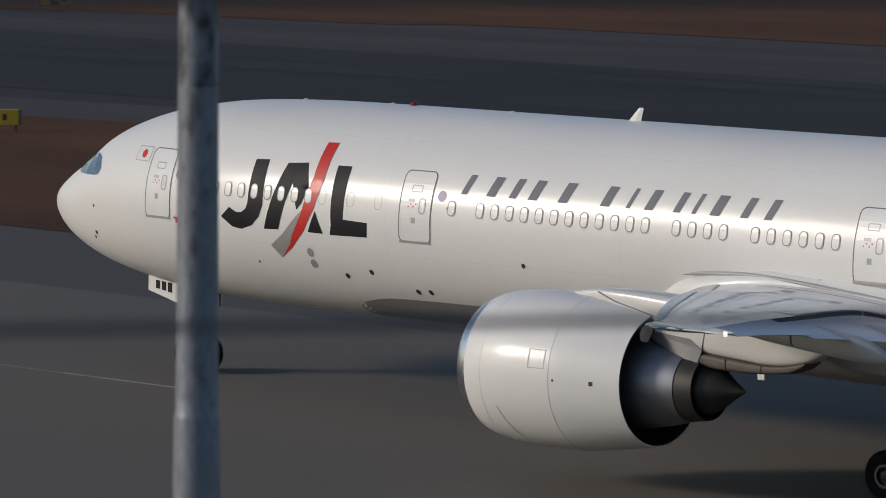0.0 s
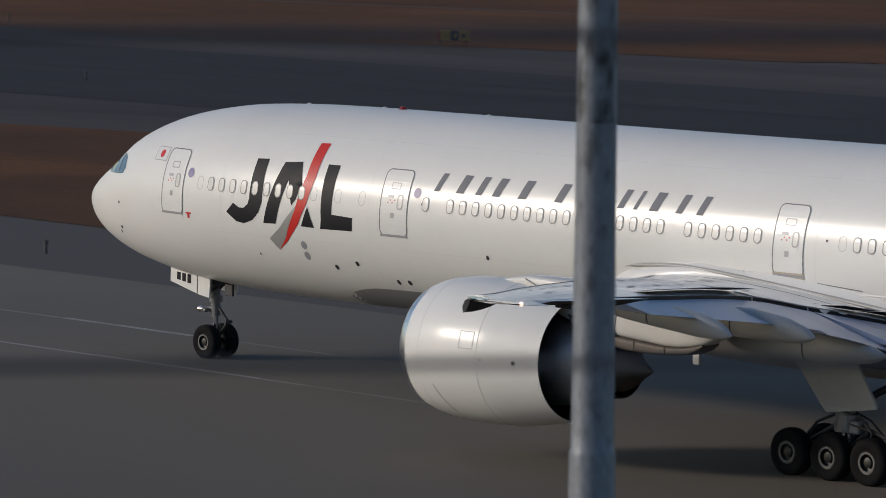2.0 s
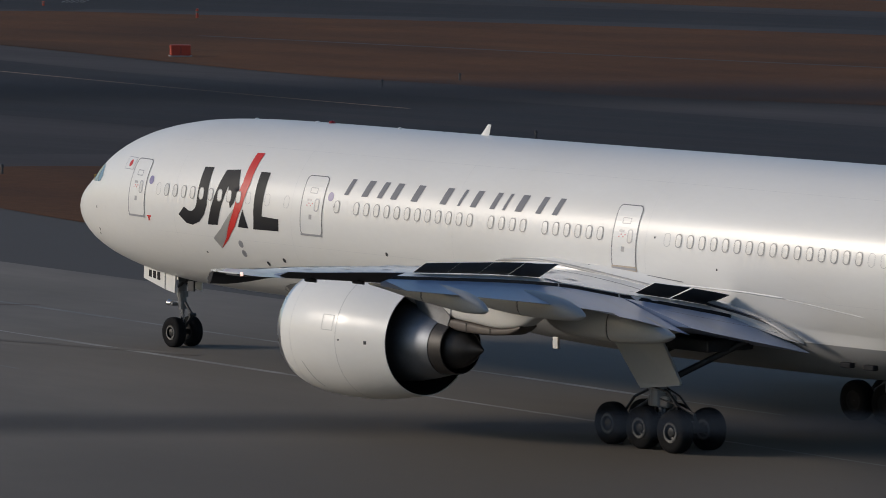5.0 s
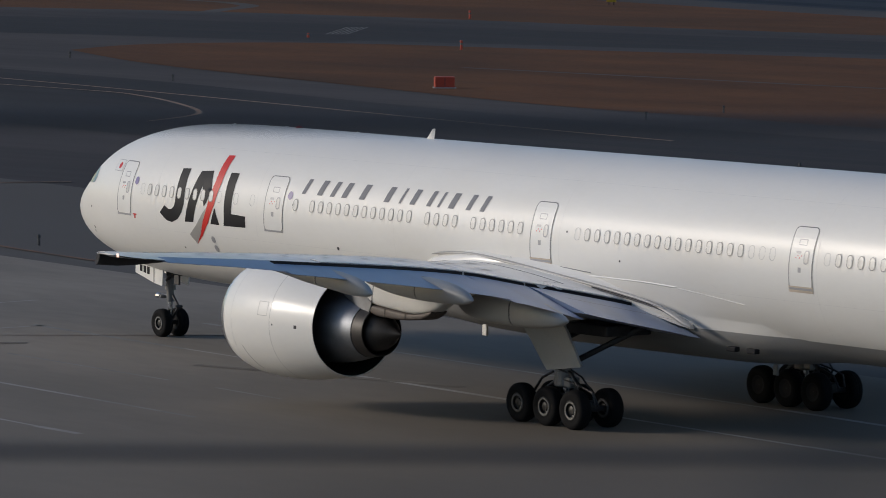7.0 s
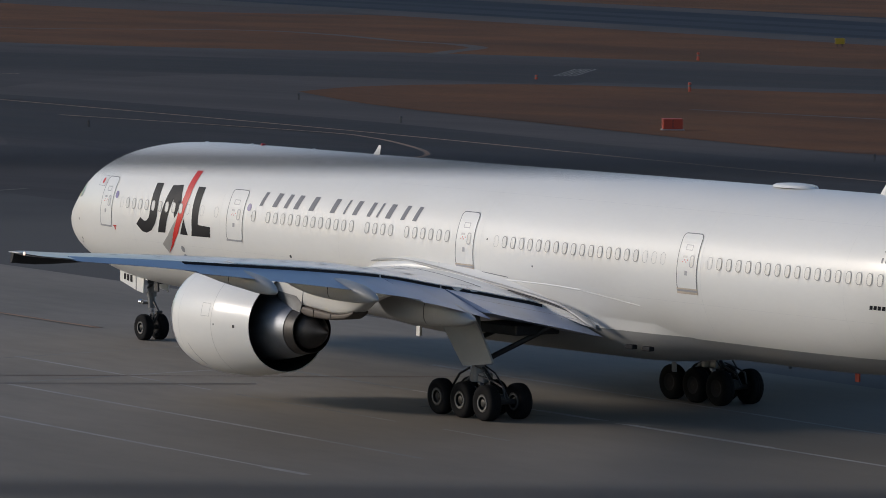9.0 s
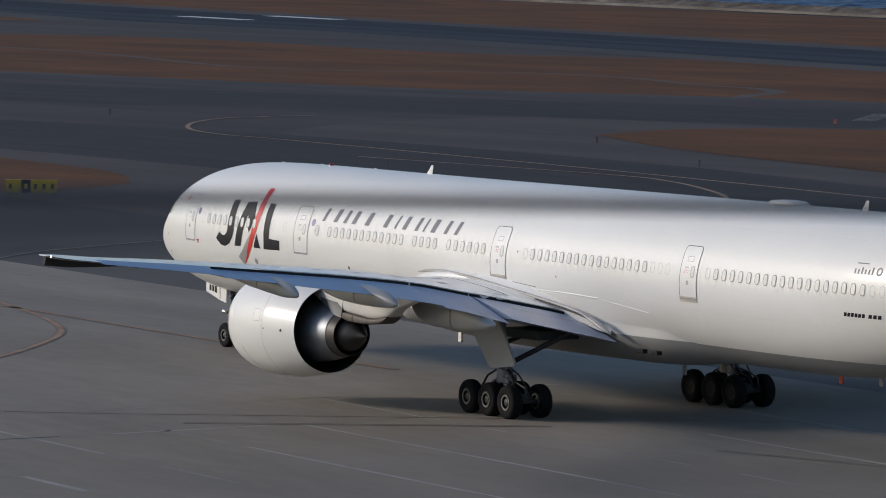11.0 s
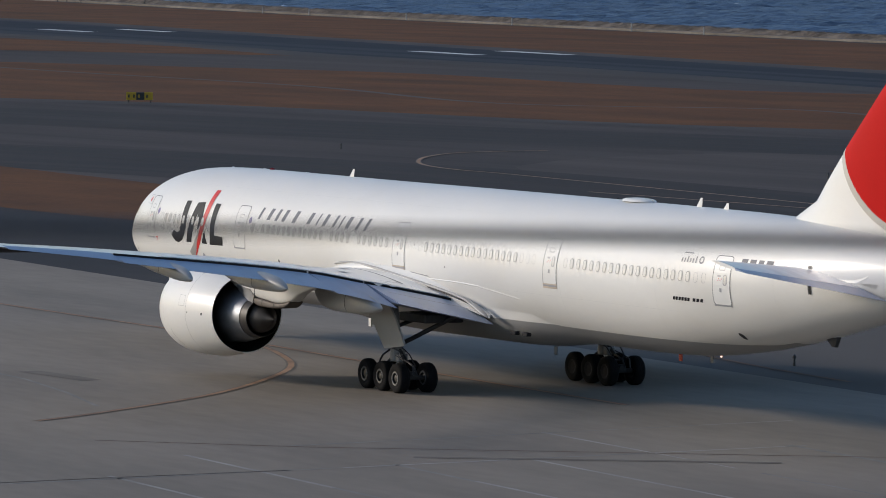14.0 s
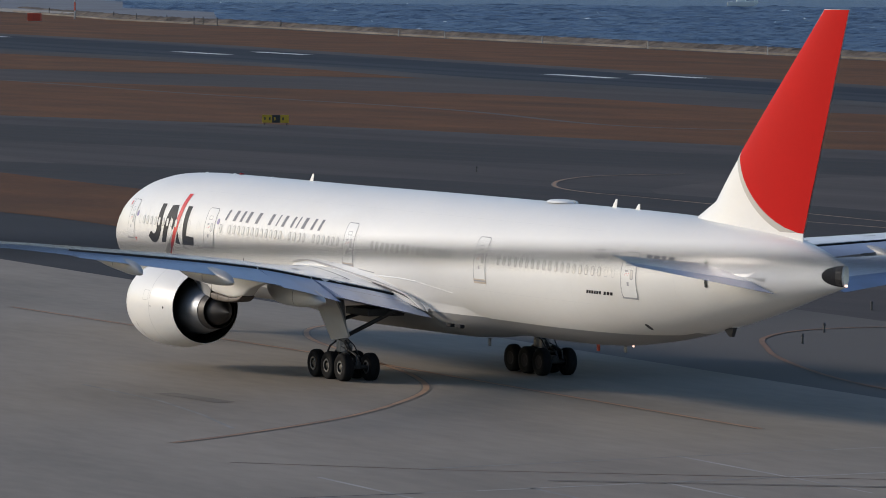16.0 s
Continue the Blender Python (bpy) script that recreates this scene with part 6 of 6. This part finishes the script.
def motor_boat(at, rz):
    s = thing("motor_boat", "small white motor boat on the sea", "boat", (*at, -1.7), rz)
    bm = bmesh.new()
    rings = []
    for x, w, z0, z1 in ((-5.5, 1.5, 0.1, 1.5), (-2, 1.75, 0.0, 1.55), (2, 1.5, 0.0, 1.75), (4.5, 0.7, 0.3, 2.0), (5.8, 0.06, 1.2, 2.2)):
        rings.append([(x, -w, z1), (x, -w * 0.7, z0), (x, 0, z0 - 0.2), (x, w * 0.7, z0), (x, w, z1)])
    bridge(bm, rings)
    hull = part("hull", bm, DOOR_WHITE, s, smooth=40)
    bm = bmesh.new()
    box(bm, (-2.2, -1.1, 1.5), (1.4, 1.1, 3.2), 0.15)
    cab = part("cabin", bm, DOOR_WHITE, s)
    bm = bmesh.new()
    box(bm, (-1.8, -1.13, 2.3), (1.0, -1.09, 2.9), 0.02)
    part("window", bm, COCKPIT_GLASS, cab)


motor_boat((-222.8, 1992), 10)


# ---- signs and markers on the field ----
def field_sign(at, rz, panels, h=1.0, arrow=False, label="yellow taxiway sign with black writing on short legs"):
    """A low sign box on legs: panels are (width, kind)."""
    s = thing("taxiway_sign", label, "sign", (*at, 0), rz, group="taxiway signs")
    w = sum(p[0] for p in panels)
    x = -w / 2
    for pw, kind, text in panels:
        bm = bmesh.new()
        box(bm, (x + 0.01, -0.14, 0.32), (x + pw - 0.01, 0.14, 0.32 + h), 0.02)
        pan = part("panel", bm, {"y": YELLOW, "k": SIGN_BLACK, "r": ORANGE_RED}[kind], s, {"y": "yellow panel", "k": "black panel", "r": "red end panel"}[kind])
        if text == "bars":
            for k in range(max(1, int(pw / 0.55))):
                bm = bmesh.new()
                bx = x + 0.22 + k * 0.55
                box(bm, (bx, -0.15, 0.32 + h * 0.3), (bx + 0.18, -0.142, 0.32 + h * 0.7))
                part("mark", bm, SIGN_BLACK if kind == "y" else YELLOW, pan)
        elif text:
            cu = bpy.data.curves.new("sign_text", "FONT")
            cu.body, cu.size, cu.align_x, cu.align_y = text, h * 0.95, "CENTER", "CENTER"
            tmp = new("sign_text", cu)
            bpy.context.view_layer.update()
            me = bpy.data.meshes.new_from_object(tmp.evaluated_get(bpy.context.evaluated_depsgraph_get()))
            bpy.data.objects.remove(tmp)
            me.transform(Matrix.Translation((x + pw / 2, -0.146, 0.32 + h / 2)) @ pose(0, 0, 0, 90, 0, 0))
            me.materials.clear()
            me.materials.append(SIGN_BLACK)
            tx = new("writing", me)
            tx.parent = pan
        x += pw
    if arrow:
        bm = bmesh.new()
        az = 0.32 + h / 2
        box(bm, (w / 2 - 0.52, -0.15, az - 0.04), (w / 2 - 0.16, -0.142, az + 0.04))
        for q in (1, -1):
            box(bm, (-0.2, -0.004, -0.035), (0.02, 0.004, 0.035), 0, Matrix.Translation((w / 2 - 0.12, -0.147, az)) @ Matrix.Rotation(radians(40 * q), 4, "Y"))
        part("arrow", bm, SIGN_BLACK, pan)
    for lx in (-w / 2 + 0.25, w / 2 - 0.25):
        bm = bmesh.new()
        rod(bm, (lx, 0, 0), (lx, 0, 0.36), 0.05)
        part("leg", bm, GEAR_DARK, s)
    return s


field_sign((30.7, 242.4), -10, [(0.28, "r", ""), (0.95, "y", "bars"), (0.1, "k", "")], 0.72)
field_sign((-3.2, 255.5), 0, [(1.75, "y", "B5 ")], 0.95, arrow=True)
field_sign((45.3, 334.2), -6, [(0.26, "r", ""), (0.62, "y", ""), (0.5, "k", "bars"), (0.75, "y", "bars")], 0.62)
field_sign((-116.1, 579), 12, [(1.1, "y", "bars"), (0.9, "k", "bars"), (0.95, "y", "bars")], 0.85)
field_sign((-60.6, 343), 9, [(1.0, "y", "bars"), (0.62, "k", "bars"), (1.7, "y", "bars")], 0.85)
field_sign((17.2, 556), 0, [(1.0, "y", "")], 0.6)


def marker_box(at, w, h, d, label="orange-red painted equipment box on a low plinth"):
    s = thing("equipment_box", label, "box", (*at, 0), 4)
    bm = bmesh.new()
    box(bm, (-w / 2, -d / 2, 0.1), (w / 2, d / 2, h), 0.04)
    part("cabinet", bm, ORANGE_RED, s)
    bm = bmesh.new()
    box(bm, (-w / 2 - 0.1, -d / 2 - 0.1, 0), (w / 2 + 0.1, d / 2 + 0.1, 0.1), 0.02)
    part("plinth", bm, DECK, s)
    bm = bmesh.new()
    box(bm, (-0.02, -d / 2 - 0.012, 0.18), (0.02, -d / 2 - 0.002, h - 0.08))
    part("door_gap", bm, GEAR_DARK, s)


marker_box((0, 388), 1.45, 0.85, 0.9)
marker_box((-316, 1276), 3.2, 2.0, 2.0)


def marker_post(at, h=0.8, r=0.11):
    s = thing("marker_post", "red and white striped marker post", "marker", (*at, 0), 0, group="field markers")
    for k in range(3):
        bm = bmesh.new()
        lathe(bm, [(h * (0, 0.55, 0.75)[k], r), (h * (0.55, 0.75, 1.0)[k], r * 0.96)], "z", 14, (0, 0, 0), (True, True))
        part("band", bm, ORANGE_RED if k % 2 == 0 else SHORE, s)


for at, high in (((1.4, 450), 0.8), ((2.4, 517), 0.8), ((-12, 472), 0.4)):
    marker_post(at, high)


def edge_light(at):
    s = thing("edge_light", "small dark taxiway edge light on a stem", "light", (*at, 0), 0, group="taxiway edge lights")
    bm = bmesh.new()
    rod(bm, (0, 0, 0), (0, 0, 0.35), 0.07, 0.05)
    part("stem", bm, GEAR_DARK, s)
    bm = bmesh.new()
    lathe(bm, [(0.35, 0.09), (0.48, 0.08), (0.54, 0.03)], "z", 12, (0, 0, 0), (True, True))
    part("lens", bm, GEAR_DARK, s)
    return s


lamp = edge_light((18.7, 359))
for at in ((-9, 272.5), (4, 287), (20, 301), (-42, 385), (-20, 395), (-76, 470), (-30, 430), (-26, 300), (12, 203), (-27.2, 273.3), (-26.9, 281.7), (-18.6, 246.3), (13.2, 350.9), (4.7, 209.7)):
    copy_thing(lamp, pose(*at, 0))


# ---- the mast and the deck fence before the camera ----
def mast():
    az, d = radians(-9.26), 20.0
    x, y = -math.sin(az) * d, math.cos(az) * d
    m = thing("lamp_mast", "tall tapered grey steel mast with dark streaks", "mast", (x, y, 0))
    bm = bmesh.new()
    lathe(bm, [(0, 0.26), (17.50, 0.0868), (17.515, 0.0845), (17.52, 0.0815), (17.585, 0.0812), (17.59, 0.0805), (18.75, 0.0758)], "z", 40, (0, 0, 0), (True, False))
    part("shaft", bm, MAST_STEEL, m, smooth=40)
    bm = bmesh.new()
    lathe(bm, [(18.75, 0.0758), (19.3, 0.0735), (24.5, 0.052)], "z", 40, (0, 0, 0), (False, True))
    part("upper_shaft", bm, MAST_GRIMY, m, "grimy dark-streaked upper shaft", smooth=40)
    bm = bmesh.new()
    box(bm, (-0.4, -0.4, 0), (0.4, 0.4, 0.05), 0.01)
    part("base_plate", bm, MAST_STEEL, m)
    for cx in (-0.32, 0.32):
        for cy in (-0.32, 0.32):
            bm = bmesh.new()
            rod(bm, (cx, cy, 0.04), (cx, cy, 0.12), 0.03, n=6)
            part("bolt", bm, GEAR_DARK, m)


mast()
DECK_Z = 18.6
bm = bmesh.new()
box(bm, (-14, -9, 17.9), (14, 3.9, DECK_Z), 0.03)
me = bpy.data.meshes.new("deck_floor")
bm.to_mesh(me)
bm.free()
me.materials.append(DECK)
tagged(new("deck_floor", me), "plain concrete floor of the viewing deck", "floor", kind="structure")
bm = bmesh.new()
box(bm, (-14, -9, 0), (14, 3.0, 17.895), 0.03)
me = bpy.data.meshes.new("wall_terminal")
bm.to_mesh(me)
bm.free()
me.materials.append(DECK)
tagged(new("wall_terminal", me), "plain concrete terminal wall under the deck", "wall", kind="structure")


def deck_fence():
    f = thing("wire_fence", "thin dark horizontal wires between posts along the deck edge", "fence", (0, 3.6, DECK_Z))
    for el in (-6.89, -3.35):
        bm = bmesh.new()
        z = CAM_Z + 3.6 * math.tan(radians(el)) - DECK_Z
        rod(bm, (-6, 0, z), (6, 0, z), 0.0036 if el < -5 else 0.0048, n=10)
        part("wire", bm, WIRE, f)
    for x in (-6, 6):
        bm = bmesh.new()
        rod(bm, (x, 0, 0), (x, 0, 2.4), 0.03)
        part("post", bm, GEAR_GREY, f)


deck_fence()


PLANE_WAY = [
    (0.0, pose(22.072, 160.873, -0.185, 0, 0.286, 126.670)),
    (0.5, pose(19.581, 164.138, -0.185, 0, 0.286, 126.764)),
    (1.0, pose(17.030, 167.424, -0.185, 0, 0.286, 126.793)),
    (1.5, pose(14.505, 170.728, -0.185, 0, 0.286, 126.839)),
    (2.0, pose(11.970, 174.066, -0.185, 0, 0.286, 126.871)),
    (2.5, pose(9.434, 177.444, -0.185, 0, 0.286, 126.859)),
    (3.0, pose(6.892, 180.854, -0.185, 0, 0.286, 126.853)),
    (3.5, pose(4.354, 184.289, -0.185, 0, 0.286, 126.838)),
    (4.0, pose(1.791, 187.748, -0.185, 0, 0.286, 126.810)),
    (4.2, pose(0.768, 189.135, -0.185, 0, 0.286, 126.805)),
    (6.3, pose(-10.115, 203.921, -0.185, 0, 0.286, 126.622)),
    (6.5, pose(-11.176, 205.369, -0.185, 0, 0.286, 126.626)),
    (7.0, pose(-13.844, 208.997, -0.185, 0, 0.286, 126.631)),
    (7.5, pose(-16.528, 212.643, -0.185, 0, 0.286, 126.682)),
    (8.0, pose(-19.244, 216.298, -0.185, 0, 0.286, 126.712)),
    (8.2, pose(-20.339, 217.760, -0.185, 0, 0.286, 126.720)),
    (10.3, pose(-31.860, 233.185, -0.185, 0, 0.286, 126.761)),
    (10.5, pose(-32.949, 234.697, -0.185, 0, 0.286, 126.744)),
    (11.0, pose(-35.673, 238.489, -0.185, 0, 0.286, 126.656)),
    (11.5, pose(-38.330, 242.325, -0.185, 0, 0.286, 126.635)),
    (12.0, pose(-41.041, 246.186, -0.185, 0, 0.286, 126.545)),
    (12.5, pose(-43.796, 250.068, -0.185, 0, 0.286, 126.490)),
    (13.0, pose(-46.593, 253.962, -0.185, 0, 0.286, 126.483)),
    (13.5, pose(-49.407, 257.863, -0.185, 0, 0.286, 126.489)),
    (14.0, pose(-52.241, 261.757, -0.185, 0, 0.286, 126.525)),
    (14.5, pose(-55.072, 265.646, -0.185, 0, 0.286, 126.585)),
    (15.0, pose(-57.891, 269.536, -0.185, 0, 0.286, 126.643)),
    (15.5, pose(-60.705, 273.431, -0.185, 0, 0.286, 126.630)),
    (16.0, pose(-63.519, 277.326, -0.185, 0, 0.286, 126.598)),
]


def motions():
    """All that moves: the airliner along the taxi lane, its wheels and spoilers."""
    walk(plane, PLANE_WAY)
    ts = np.array([r[0] for r in PLANE_WAY])
    way = np.array([r[1].translation for r in PLANE_WAY])
    gone = np.concatenate([[0], np.cumsum(np.linalg.norm(np.diff(way[:, :2], axis=0), axis=1))])
    for ob, r in WHEELS:
        at = ob.location.copy()
        walk(ob, [(k / 15, Matrix.Translation(at) @ Matrix.Rotation(float(np.interp(k / 15, ts, gone)) / r, 4, "Y")) for k in range(241)])
    # a control check: the port spoilers and aileron lift in two steps, then fold down
    lift_at = ((0, 0.0), (0.5, 0.05), (0.9, 0.18), (1.4, 0.32), (2.1, 0.68), (2.5, 0.9), (2.8, 1.0), (4.2, 1.0), (4.6, 1.0), (5.0, 0.85), (5.8, 0.12), (6.2, 0.0), (6.6, 0.0), (16, 0.0))
    ob, at, axis = AILERONS[1]
    walk(ob, [(t, Matrix.Translation(at) @ Matrix.Rotation(radians(29 * k), 4, axis)) for t, k in lift_at])
    for ob, at, axis, up in SPOILERS[1]:
        rows = []
        for t, k in ((0, 0.0), (0.5, 0.0), (0.9, 0.22), (1.2, 0.28), (2.2, 0.32), (2.6, 0.5), (2.9, 0.8), (3.3, 1.0), (4.2, 1.0), (4.6, 1.0), (5.0, 0.85), (5.8, 0.12), (6.2, 0.0), (6.6, 0.0), (16, 0.0)):
            rows.append((t, Matrix.Translation(at) @ Matrix.Rotation(radians(up * k), 4, axis)))
        walk(ob, rows)


motions()
